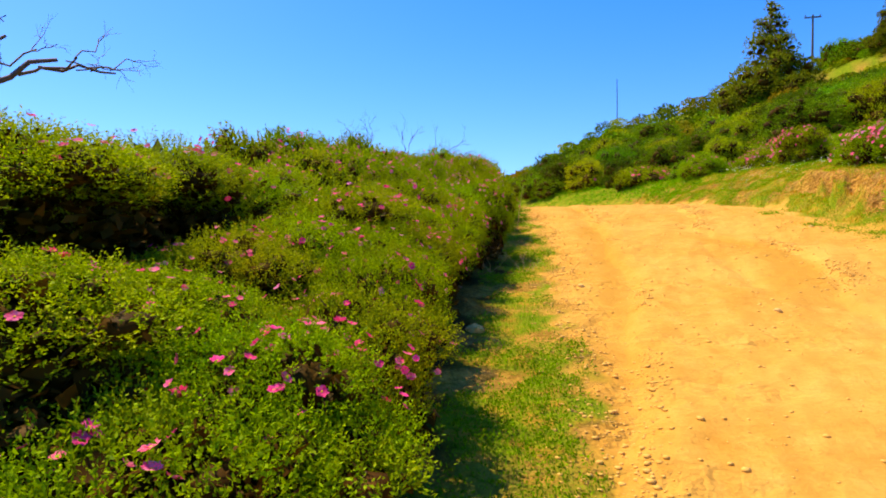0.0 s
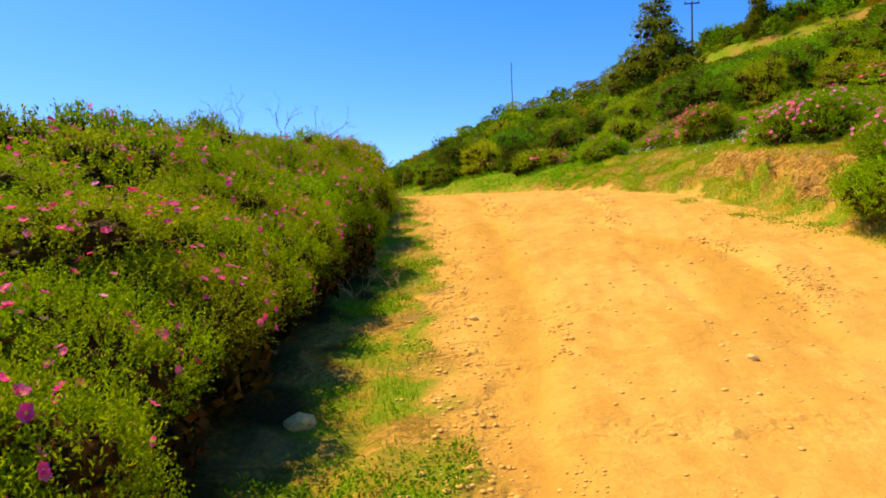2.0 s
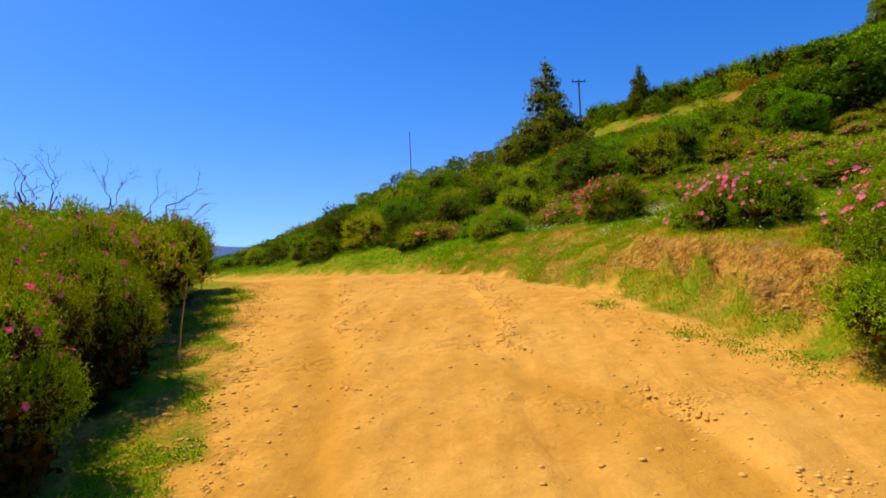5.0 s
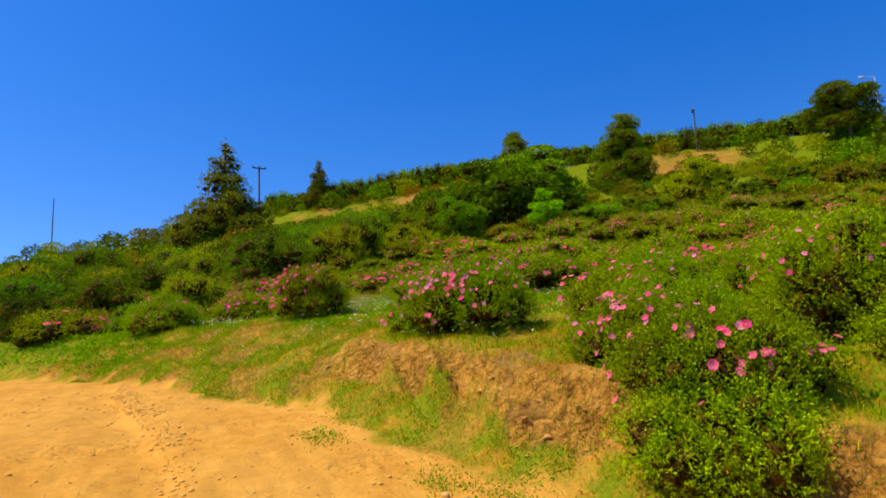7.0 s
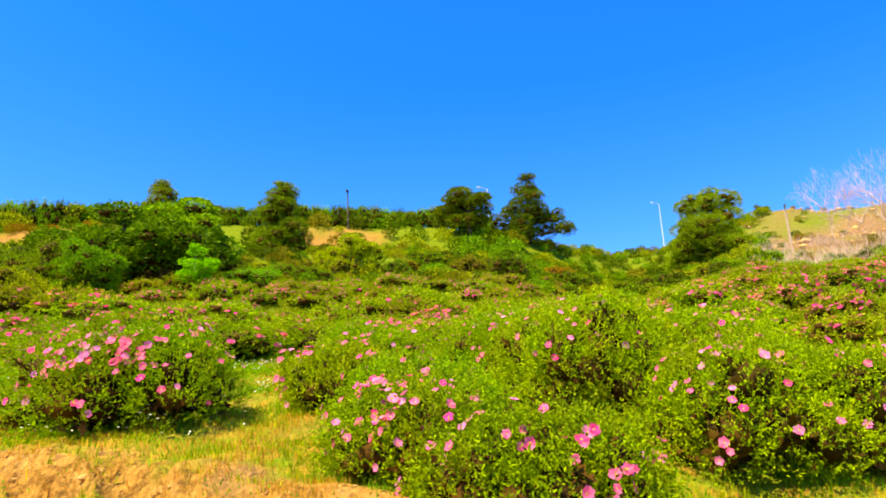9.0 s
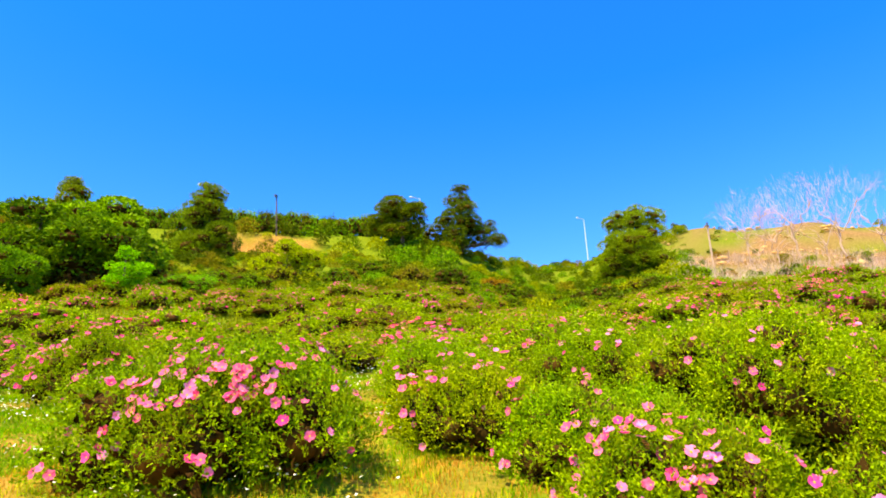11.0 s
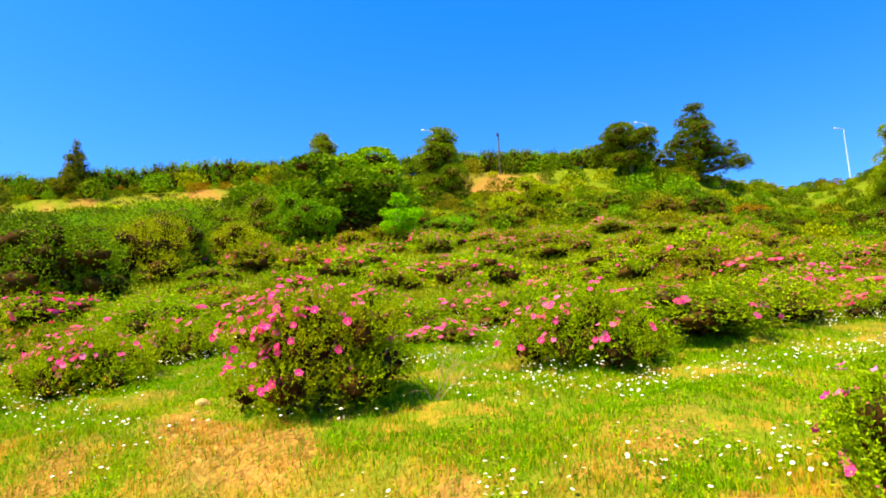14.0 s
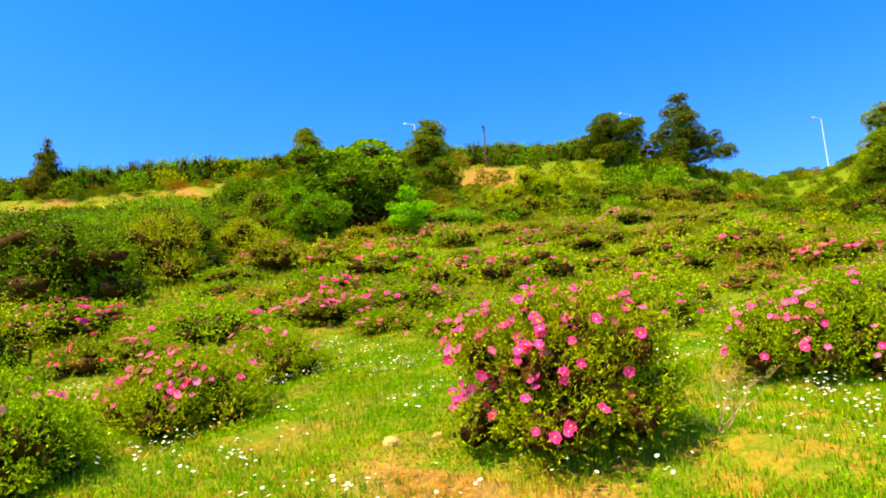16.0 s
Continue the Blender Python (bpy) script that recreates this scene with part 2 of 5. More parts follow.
    smooth.inputs[1].default_value, smooth.inputs[2].default_value = -0.7, 1.0
    l.new(mask("road"), smooth.inputs[0])
    grain = n.new("ShaderNodeMath")
    grain.operation = "MULTIPLY"
    l.new(fine, grain.inputs[0]), l.new(smooth.outputs[0], grain.inputs[1])
    l.new(grain.outputs[0], add.inputs[0]), l.new(mid, add.inputs[1])
    lump = n.new("ShaderNodeTexVoronoi")
    lump.inputs["Scale"].default_value = 11.0
    warp = n.new("ShaderNodeVectorMath")
    warp.operation = "MULTIPLY_ADD"
    warp.inputs[1].default_value = (0.35, 0.35, 0.35)
    colour = n.new("ShaderNodeTexNoise")
    colour.inputs["Scale"].default_value, colour.inputs["Detail"].default_value = 5.0, 6.0
    where = n.new("ShaderNodeTexCoord").outputs["Object"]
    l.new(where, colour.inputs["Vector"])
    l.new(colour.outputs["Color"], warp.inputs[0]), l.new(where, warp.inputs[2])
    l.new(warp.outputs[0], lump.inputs["Vector"])
    lumps = n.new("ShaderNodeMath")
    lumps.operation = "MULTIPLY"
    l.new(lump.outputs["Distance"], lumps.inputs[0]), l.new(mask("bare"), lumps.inputs[1])
    deep = n.new("ShaderNodeMath")
    deep.operation = "MULTIPLY_ADD"
    deep.inputs[1].default_value = -2.2
    l.new(lumps.outputs[0], deep.inputs[0]), l.new(add.outputs[0], deep.inputs[2])
    bumped(n, l, bsdf, deep.outputs[0], 0.7, 0.035)


GROUND = material("sandy_earth_and_turf", ground_build)
CISTUS = leaf_material("rockrose_leaf", (0.130, 0.215, 0.003), (0.45, 0.63, 0.008), 0.35, mottle=0.42)
CISTUS_DRY = leaf_material("rockrose_leaf_olive", (0.150, 0.195, 0.004), (0.52, 0.58, 0.010), 0.40, mottle=0.45)
# inner twigs and leaves, coloured near black-brown to paint the shade in the gaps
INNER_SHADE = leaf_material("inner_leaves_painted_shade", (0.030, 0.018, 0.003), (0.115, 0.060, 0.008), 0.1)
SCRUB = [
    leaf_material("scrub_dark_green", (0.030, 0.062, 0.002), (0.19, 0.28, 0.005), 0.22),
    leaf_material("scrub_mid_green", (0.055, 0.110, 0.002), (0.31, 0.47, 0.007), 0.28),
    leaf_material("scrub_bright_green", (0.080, 0.200, 0.004), (0.33, 0.64, 0.009), 0.33),
    leaf_material("scrub_yellow_green", (0.170, 0.220, 0.004), (0.62, 0.68, 0.010), 0.33),
    leaf_material("scrub_olive", (0.170, 0.160, 0.004), (0.46, 0.40, 0.012), 0.25),
    leaf_material("scrub_rust", (0.240, 0.130, 0.004), (0.56, 0.33, 0.010), 0.3),
]
PINE = leaf_material("pine_needles", (0.055, 0.090, 0.002), (0.25, 0.32, 0.007), 0.2)
CONIFER = leaf_material("conifer_needles", (0.085, 0.105, 0.003), (0.32, 0.35, 0.010), 0.25)
CASUARINA = leaf_material("feathery_needles", (0.110, 0.160, 0.003), (0.38, 0.47, 0.010), 0.3)
LIME = leaf_material("young_tree_leaf", (0.130, 0.380, 0.005), (0.36, 0.76, 0.010), 0.4, mottle=0.0)
PETAL = leaf_material("pink_petal", (0.95, 0.060, 0.18), (0.98, 0.20, 0.32), 0.3, 0.6, 0.008, 0.0)
PETAL_DEEP = leaf_material("deep_pink_petal", (0.95, 0.022, 0.16), (0.98, 0.09, 0.28), 0.3, 0.6, 0.008, 0.0)
PETAL_RED = leaf_material("rose_red_petal", (0.92, 0.05, 0.14), (0.97, 0.14, 0.30), 0.3, 0.6, 0.008, 0.0)
PETAL_PALE = leaf_material("faded_pink_petal", (0.95, 0.15, 0.33), (0.98, 0.30, 0.48), 0.3, 0.6, 0.008, 0.0)
WHITE = leaf_material("daisy_petal", (0.80, 0.72, 0.45), (0.88, 0.84, 0.62), 0.2, 0.6, 0.0, 0.0)
YELLOW = plain_material("yellow_stamens", (0.75, 0.35, 0.01), (0.85, 0.5, 0.02), 300, 0.8)
GRASS = leaf_material("fresh_grass", (0.10, 0.24, 0.003), (0.31, 0.57, 0.006), 0.4, mottle=0.0)
HILL_GRASS = leaf_material("hillside_grass", (0.11, 0.15, 0.003), (0.38, 0.40, 0.008), 0.35)
STRAW = leaf_material("dry_grass", (0.5554, 0.2932, 0.0182), (0.9919, 0.621, 0.0483), 0.3)
GRASS_MID = leaf_material("yellowing_grass", (0.23, 0.31, 0.003), (0.60, 0.64, 0.010), 0.4)
TWIG = plain_material("twig_bark", (0.06, 0.03, 0.012), (0.16, 0.09, 0.04), 25)
BARK = plain_material("tree_bark", (0.05, 0.03, 0.018), (0.14, 0.09, 0.05), 12)
DEAD = plain_material("weathered_dead_wood", (0.06, 0.03, 0.03), (0.14, 0.08, 0.075), 14)
PALE_WOOD = plain_material("pale_dry_wood", (0.42, 0.25, 0.14), (0.60, 0.42, 0.28), 10)
PINK_TWIG = plain_material("fine_pinkish_twig", (0.62, 0.36, 0.40), (0.80, 0.52, 0.55), 10)
POLE_WOOD = plain_material("creosoted_pole_wood", (0.07, 0.045, 0.03), (0.16, 0.11, 0.07), 8)
STEEL = plain_material("galvanised_steel", (0.62, 0.64, 0.66), (0.75, 0.76, 0.78), 20, 0.45, 0.3, 0.05)
DARK_STEEL = plain_material("dark_steel", (0.06, 0.08, 0.10), (0.12, 0.14, 0.16), 20, 0.5, 0.4, 0.05)
STONE = plain_material("pale_sandstone", (0.54, 0.29, 0.065), (0.78, 0.48, 0.14), 9, 0.95, 0, 0.2, 0.0008)
PEBBLE = plain_material("sandy_pebble", (0.62, 0.31, 0.042), (0.84, 0.48, 0.10), 6, 0.95, 0, 0.0, 0.01)
CLOD = plain_material("earth_clod", (0.36, 0.165, 0.026), (0.62, 0.34, 0.070), 12, 0.95, 0, 0.3, 0.0006)
# far hills: blue of the air in between is put into the base colour
PAINTED_HAZE = plain_material("hill_painted_haze", (0.035, 0.085, 0.24), (0.05, 0.12, 0.30), 0.004, 1.0, 0, 0.0)


# ---- mesh kit ----
def fast_mesh(name, verts, faces, mats=(), slots=None, smooth=False):
    """A mesh from arrays; faces is a list of (M,3) or (M,4) arrays."""
    me = bpy.data.meshes.new(name)
    faces = [np.asarray(f, np.int32) for f in faces if len(f)]
    verts = np.asarray(verts, np.float32)
    me.vertices.add(len(verts))
    me.vertices.foreach_set("co", verts.ravel())
    loops = np.concatenate([f.ravel() for f in faces])
    sizes = np.concatenate([np.full(len(f), f.shape[1], np.int32) for f in faces])
    me.loops.add(len(loops))
    me.loops.foreach_set("vertex_index", loops)
    me.polygons.add(len(sizes))
    me.polygons.foreach_set("loop_start", np.concatenate([[0], np.cumsum(sizes)[:-1]]).astype(np.int32))
    me.polygons.foreach_set("loop_total", sizes)
    for m in mats:
        me.materials.append(m)
    if slots is not None:
        me.polygons.foreach_set("material_index", np.asarray(slots, np.int32))
    if smooth:
        me.polygons.foreach_set("use_smooth", np.ones(len(sizes), bool))
    me.update(calc_edges=True)
    return me


def part(name, me, parent, label="", at=None):
    ob = new(name, me)
    ob.parent = parent
    if at is not None:
        ob.matrix_basis = at
    return tagged(ob, label) if label else ob


def unit(v):
    return v / np.maximum(np.linalg.norm(v, axis=-1, keepdims=True), 1e-9)


def leaf_arrays(rng, at, out, length, width, spread=0.9, up=0.25):
    """Folded four-cornered leaves at the given points, roughly facing out."""
    n = len(at)
    way = unit(out * 0.7 + rng.normal(0, spread, (n, 3)) * 0.6 + np.array([0, 0, up]))
    side = unit(np.cross(way, rng.normal(0, 1, (n, 3))))
    nor = np.cross(side, way)
    L = (length * rng.uniform(0.65, 1.25, (n, 1)))
    W = (width * rng.uniform(0.7, 1.2, (n, 1))) * 0.5
    mid = at + way * L * 0.45
    v = np.stack([at, mid + side * W + nor * W * 0.35, at + way * L, mid - side * W + nor * W * 0.35], 1).reshape(-1, 3)
    k = np.arange(n)[:, None] * 4
    return v, np.concatenate([k + [[0, 1, 2]], k + [[0, 2, 3]]])


def tube_arrays(points, radii, sides=6):
    """A tapered tube along points."""
    p, r = np.asarray(points, float), np.asarray(radii, float)
    way = unit(np.gradient(p, axis=0))
    ref = np.where(np.abs(way[:, 2:3]) > 0.9, [[1.0, 0, 0]], [[0, 0, 1.0]])
    a = unit(np.cross(way, ref))
    b = np.cross(way, a)
    t = np.arange(sides) / sides * 2 * np.pi
    v = (p[:, None] + r[:, None, None] * (np.cos(t)[None, :, None] * a[:, None] + np.sin(t)[None, :, None] * b[:, None])).reshape(-1, 3)
    f = []
    for i in range(len(p) - 1):
        for k in range(sides):
            f.append((i * sides + k, i * sides + (k + 1) % sides, (i + 1) * sides + (k + 1) % sides, (i + 1) * sides + k))
    return v, np.array(f)


def join(*pieces):
    """Joins (verts, faces) pairs, all triangles or all quads."""
    vs, fs, n = [], [], 0
    for v, f in pieces:
        vs.append(v), fs.append(np.asarray(f) + n)
        n += len(v)
    return np.concatenate(vs), np.concatenate(fs)


def limb(rng, start, end, r0, r1, wobble=0.08, steps=6, sides=5):
    t = np.linspace(0, 1, steps)[:, None]
    p = np.asarray(start) * (1 - t) + np.asarray(end) * t
    d = np.linalg.norm(np.subtract(end, start))
    p[1:-1] += rng.normal(0, wobble * d, (steps - 2, 3))
    return tube_arrays(p, np.linspace(r0, r1, steps), sides)


def branching(rng, start, way, length, r, depth, spread=0.6, sides=5, out=None):
    """A bare limb that forks again and again."""
    out = [] if out is None else out
    way = unit(np.asarray(way, float))
    end = np.asarray(start) + way * length
    out.append(limb(rng, start, end, r, r * 0.55, 0.05, 5, sides))
    if depth:
        for _ in range(rng.randint(2, 4)):
            s = rng.uniform(0.45, 1.0)
            at = np.asarray(start) * (1 - s) + end * s
            branching(rng, at, way + rng.normal(0, spread, 3), length * rng.uniform(0.5, 0.75), r * 0.5, depth - 1, spread, max(3, sides - 1), out)
    return out


def lobed_points(rng, lobes, n, low=0.03, under=0.45):
    """Points on the skins of many lobes, few on their undersides, kept where they lie outside the other lobes. lobes: rows of x, y, z, rx, rz."""
    lobes = np.asarray(lobes)
    area = lobes[:, 3] ** 2
    pick = rng.choice(len(lobes), int(n * 2.5), p=area / area.sum())
    d = unit(rng.normal(0, 1, (len(pick), 3)))
    shell = rng.uniform(0.78, 1.08, (len(pick), 1))
    q = lobes[pick, :3] + d * shell * lobes[pick][:, [3, 3, 4]]
    inside = np.zeros(len(q), bool)
    for x, y, z, rx, rz in lobes:
        inside |= (((q - (x, y, z)) / (rx, rx, rz)) ** 2).sum(1) < 0.72 ** 2
    ok = ~inside & (q[:, 2] > low) & ((d[:, 2] > -0.15) | (rng.uniform(0, 1, len(d)) < under))
    return q[ok][:n], d[ok][:n]


def sprigs(rng, lobes, n, reach, leaf, ratio, per=9):
    """Leaves set round short shoots that stand out from the lobes, with gaps between the shoots."""
    q, d = lobed_points(rng, lobes, n // per)
    way = unit(d * 0.8 + rng.normal(0, 0.35, d.shape) + np.array([0, 0, 0.45]))
    L = reach * rng.uniform(0.5, 1.4, (len(q), 1, 1))
    s = np.linspace(-0.35, 1.0, per)[None, :, None]
    at = (q[:, None] + way[:, None] * s * L).reshape(-1, 3)
    out = unit(np.repeat(way, per, 0) * 0.9 + rng.normal(0, 0.8, (len(at), 3)))
    return leaf_arrays(rng, at, out, leaf, leaf * ratio, 0.35, 0.1)


def dome_lobes(rng, radius, height, count, size=0.5, skirt=0.0):
    """Lobes heaped into a dome; skirt lifts the lowest off the ground, so that the stems show beneath."""
    rows = [(0, 0, height * 0.5, radius * 0.66, height * 0.42)]
    for _ in range(count):
        a, s = rng.uniform(0, 6.283), math.sqrt(rng.uniform(0.05, 1)) * 0.76
        top = height * (1 - 0.5 * s * s) * rng.uniform(0.70, 1.06)
        w = radius * size * rng.uniform(0.5, 1.05)
        rows.append((radius * s * math.cos(a), radius * s * math.sin(a), max(top - w * 0.8, w * 0.5, skirt * height), w, w * rng.uniform(0.65, 0.95)))
    if skirt < 0.2:
        for k in range(8):
            a, w = 0.785 * k + rng.uniform(-0.3, 0.3), radius * rng.uniform(0.24, 0.36)
            s = radius * rng.uniform(0.55, 0.78)
            rows.append((s * math.cos(a), s * math.sin(a), height * rng.uniform(0.14, 0.3), w, w * 0.9))
    return rows


def ico_template():
    bm = bmesh.new()
    bmesh.ops.create_icosphere(bm, subdivisions=1, radius=1.0)
    v = np.array([q.co[:] for q in bm.verts])
    f = np.array([[q.index for q in p.verts] for p in bm.faces])
    bm.free()
    return v, f


ICO = ico_template()


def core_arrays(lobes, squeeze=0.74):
    """Rough closed masses inside the lobes, dark to stand in for inner shade."""
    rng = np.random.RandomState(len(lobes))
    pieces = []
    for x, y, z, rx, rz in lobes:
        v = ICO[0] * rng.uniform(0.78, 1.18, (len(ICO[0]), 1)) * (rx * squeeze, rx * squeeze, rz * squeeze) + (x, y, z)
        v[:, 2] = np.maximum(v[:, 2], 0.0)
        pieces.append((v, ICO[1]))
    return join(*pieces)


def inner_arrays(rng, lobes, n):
    """Twigs and leaves filling the lobes, mostly coloured dark to paint in shade."""
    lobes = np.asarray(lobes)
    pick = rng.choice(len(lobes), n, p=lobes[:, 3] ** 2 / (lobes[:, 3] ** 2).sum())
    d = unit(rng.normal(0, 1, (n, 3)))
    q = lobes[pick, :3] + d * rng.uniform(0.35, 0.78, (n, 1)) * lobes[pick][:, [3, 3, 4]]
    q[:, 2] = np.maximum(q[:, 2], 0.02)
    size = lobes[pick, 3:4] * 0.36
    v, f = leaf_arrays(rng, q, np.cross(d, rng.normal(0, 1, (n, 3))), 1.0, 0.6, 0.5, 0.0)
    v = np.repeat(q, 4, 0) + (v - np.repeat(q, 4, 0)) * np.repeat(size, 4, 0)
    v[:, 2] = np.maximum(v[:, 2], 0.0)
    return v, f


def petal_flower(rng, size, petals=5):
    """A crumpled open flower facing +z: five broad wavy petals round a boss of stamens."""
    vs, fs, slots = [], [], []
    cup = rng.uniform(0.10, 0.26)
    for k in range(petals):
        a = 6.283 * k / petals + rng.uniform(-0.2, 0.2)
        reach, tilt, o = rng.uniform(0.88, 1.12), rng.uniform(-0.06, 0.08), len(vs)
        for d, w, sides in ((0.05, 0.05, (-1, 0, 1)), (0.27, 0.24, (-1, 0, 1)), (0.45, 0.33, (-1, 0, 1)), (0.54, 0.24, (-1, 0, 1))):
            for sgn in sides:
                notch = 0.06 if d > 0.5 and sgn == 0 else 0.0
                x, y = (d * reach - notch + rng.uniform(-0.02, 0.02)) * size, sgn * w * size
                z = (cup * d * 1.4 + tilt * d + 0.07 * abs(sgn) * (d > 0.1) + rng.uniform(-0.045, 0.045) * (d > 0.1)) * size
                vs.append((x * math.cos(a) - y * math.sin(a), x * math.sin(a) + y * math.cos(a), z))
        for i in range(3):
            for j in range(2):
                q = o + i * 3 + j
                fs += [(q, q + 1, q + 4), (q, q + 4, q + 3)]
                slots += [0, 0]
    o = len(vs)
    vs.append((0, 0, 0.13 * size))
    for k in range(6):
        vs.append((0.11 * size * math.cos(k * 1.047), 0.11 * size * math.sin(k * 1.047), 0.05 * size))
    for k in range(6):
        fs.append((o, o + 1 + k, o + 1 + (k + 1) % 6))
        slots.append(1)
    return np.array(vs), np.array(fs), slots


def turn_to(way, rng):
    q = Vector(way).to_track_quat("Z", "Y").to_matrix().to_4x4()
    return q @ pose(0, 0, 0, 0, 0, rng.uniform(0, 360))


def placed_flowers(rng, at, out, size, templates):
    """Many flowers in one mesh."""
    vs, fs, sl, n = [], [], [], 0
    for p, d in zip(at, out):
        v, f, s = templates[rng.randint(len(templates))]
        m = np.array(turn_to(unit(d + np.array([0, 0, 0.25])), rng).to_3x3())
        k = size * rng.uniform(0.75, 1.15)
        vs.append(v * k @ m.T + p), fs.append(f + n), sl.append(s)
        n += len(v)
    return np.concatenate(vs), np.concatenate(fs), np.concatenate(sl)


# ---- ground, road and bank ----
def spaced(fine_a, fine_b, fine, far):
    """Grid lines: even between a and b, then ever wider out to far."""
    mid = list(np.arange(fine_a, fine_b, fine))
    up, d = [], fine
    while (up[-1] if up else fine_b) < far:
        d = min(d * 1.10, 60)
        up.append((up[-1] if up else fine_b) + d)
    down, d = [], fine
    while (down[-1] if down else fine_a) > -far:
        d = min(d * 1.10, 60)
        down.append((down[-1] if down else fine_a) - d)
    return np.array(down[::-1] + mid + up)


def bare_mask(x, y):
    dr, dl = x - right_edge(y), left_edge(y) - x
    r, az = np.hypot(x, y - 9), np.degrees(np.arctan2(x, y - 9))
    rim = np.interp(az, RIM_AZ, RIM_R)
    steep = 1 - step(11.6, 12.5, y)
    foot = np.interp(y, [6, 8.4, 9.3, 10.5, 12.3], [0.12, 0.14, 0.18, 0.30, 0.40])
    face = step(foot - 0.06, foot + 0.06, dr + 0.10 * waves(x, y, 0.8, 21) + 0.05 * waves(x, y, 0.25, 35)) * (1 - step(foot + 0.34, foot + 0.52, dr + 0.14 * waves(x, y, 0.9, 22) + 0.06 * waves(x, y, 0.3, 36))) * steep * step(5.6, 6.4, y)
    trodden = step(0.35, 0.9, 1.1 - np.hypot((x - 1.15) / 0.62, (y - 14.9) / 1.7) + 0.3 * waves(x, y, 0.9, 23)) * 0.9
    cut = step(0.3, 0.6, 1 - np.abs(r / rim - 0.875) / 0.055 + 0.9 * waves(x, y, 6, 24) - 0.05) * step(6, 10, az) * (1 - step(24, 30, az))
    scar = step(0.2, 0.5, 1 - np.abs(r / rim - 0.85) / 0.07 + 0.5 * waves(x, y, 5, 33)) * step(43, 45.5, az) * (1 - step(52, 54.5, az))
    lip = 0.85 * step(-0.15, 0.1, x - right_edge(y)) * (1 - step(0.8, 1.5, x - right_edge(y) + 0.4 * waves(x, y, 0.9, 27))) * step(11.3, 12.3, y) * (1 - step(17.5, 18.5, y)) * step(-0.2, 0.3, waves(x, y, 1.1, 28))
    verge = 0.85 * step(-0.5, -0.2, dl) * (1 - step(0.6, 1.0, dl)) * step(-0.1, 0.35, waves(x, y, 1.1, 34) - 0.8 * np.exp(-((x + 0.7) / 0.45) ** 2 - ((y - 3.1) / 0.9) ** 2)) * step(1.0, 2.0, y) * (1 - step(13, 15, y))
    spot = 0.4 * step(0.35, 0.8, waves(x, y, 1.3, 26)) * (r < 14)
    return np.clip(np.maximum.reduce([face, trodden, cut, scar, spot, lip, verge]), 0, 1)


def lush_mask(x, y):
    return step(4, 13, np.hypot(x, y - 9)) * step(0.0, 1.8, x - right_edge(y) + 0.9 * waves(x, y, 2.6, 73))


def pale_mask(x, y):
    r, az = np.hypot(x, y - 9), np.degrees(np.arctan2(x, y - 9))
    return step(82, 86, az + 3 * waves(x, y, 9, 71)) * step(0.5, 0.62, r / np.interp(az, RIM_AZ, RIM_R)) * np.clip(0.6 + 0.8 * waves(x, y, 9, 25), 0, 1)


def hedge_shade_mask(x, y):
    """Where shade under the hedge is painted on the ground as dark brown."""
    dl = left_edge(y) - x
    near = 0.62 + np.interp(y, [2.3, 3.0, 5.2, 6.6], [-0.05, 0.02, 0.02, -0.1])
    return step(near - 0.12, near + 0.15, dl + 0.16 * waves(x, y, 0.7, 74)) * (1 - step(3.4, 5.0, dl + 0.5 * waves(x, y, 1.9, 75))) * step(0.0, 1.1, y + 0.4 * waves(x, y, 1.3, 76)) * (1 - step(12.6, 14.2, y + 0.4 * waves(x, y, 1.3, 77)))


def damp_mask(x, y):
    """Fine settled sand in the ruts and beside the gully."""
    a, b = x - rut_x(y), x - gully_x(y)
    return np.clip(0.9 * np.exp(-((a + 0.10) / 0.2) ** 2) * (0.65 + 0.35 * waves(x, y, 2.0, 72)) + 0.8 * step(-0.75, -0.3, b) * (1 - step(-0.06, 0.04, b)) * step(5.3, 6.5, y) * (1 - step(8.2, 9.2, y)), 0, 1)


def road_mask(x, y):
    e = 0.16 * waves(x, y, 1.3, 31) + 0.09 * waves(x, y, 0.4, 32)
    d = np.minimum(x - left_edge(y), right_edge(y) - x) + e
    return step(-0.10, 0.14, d)


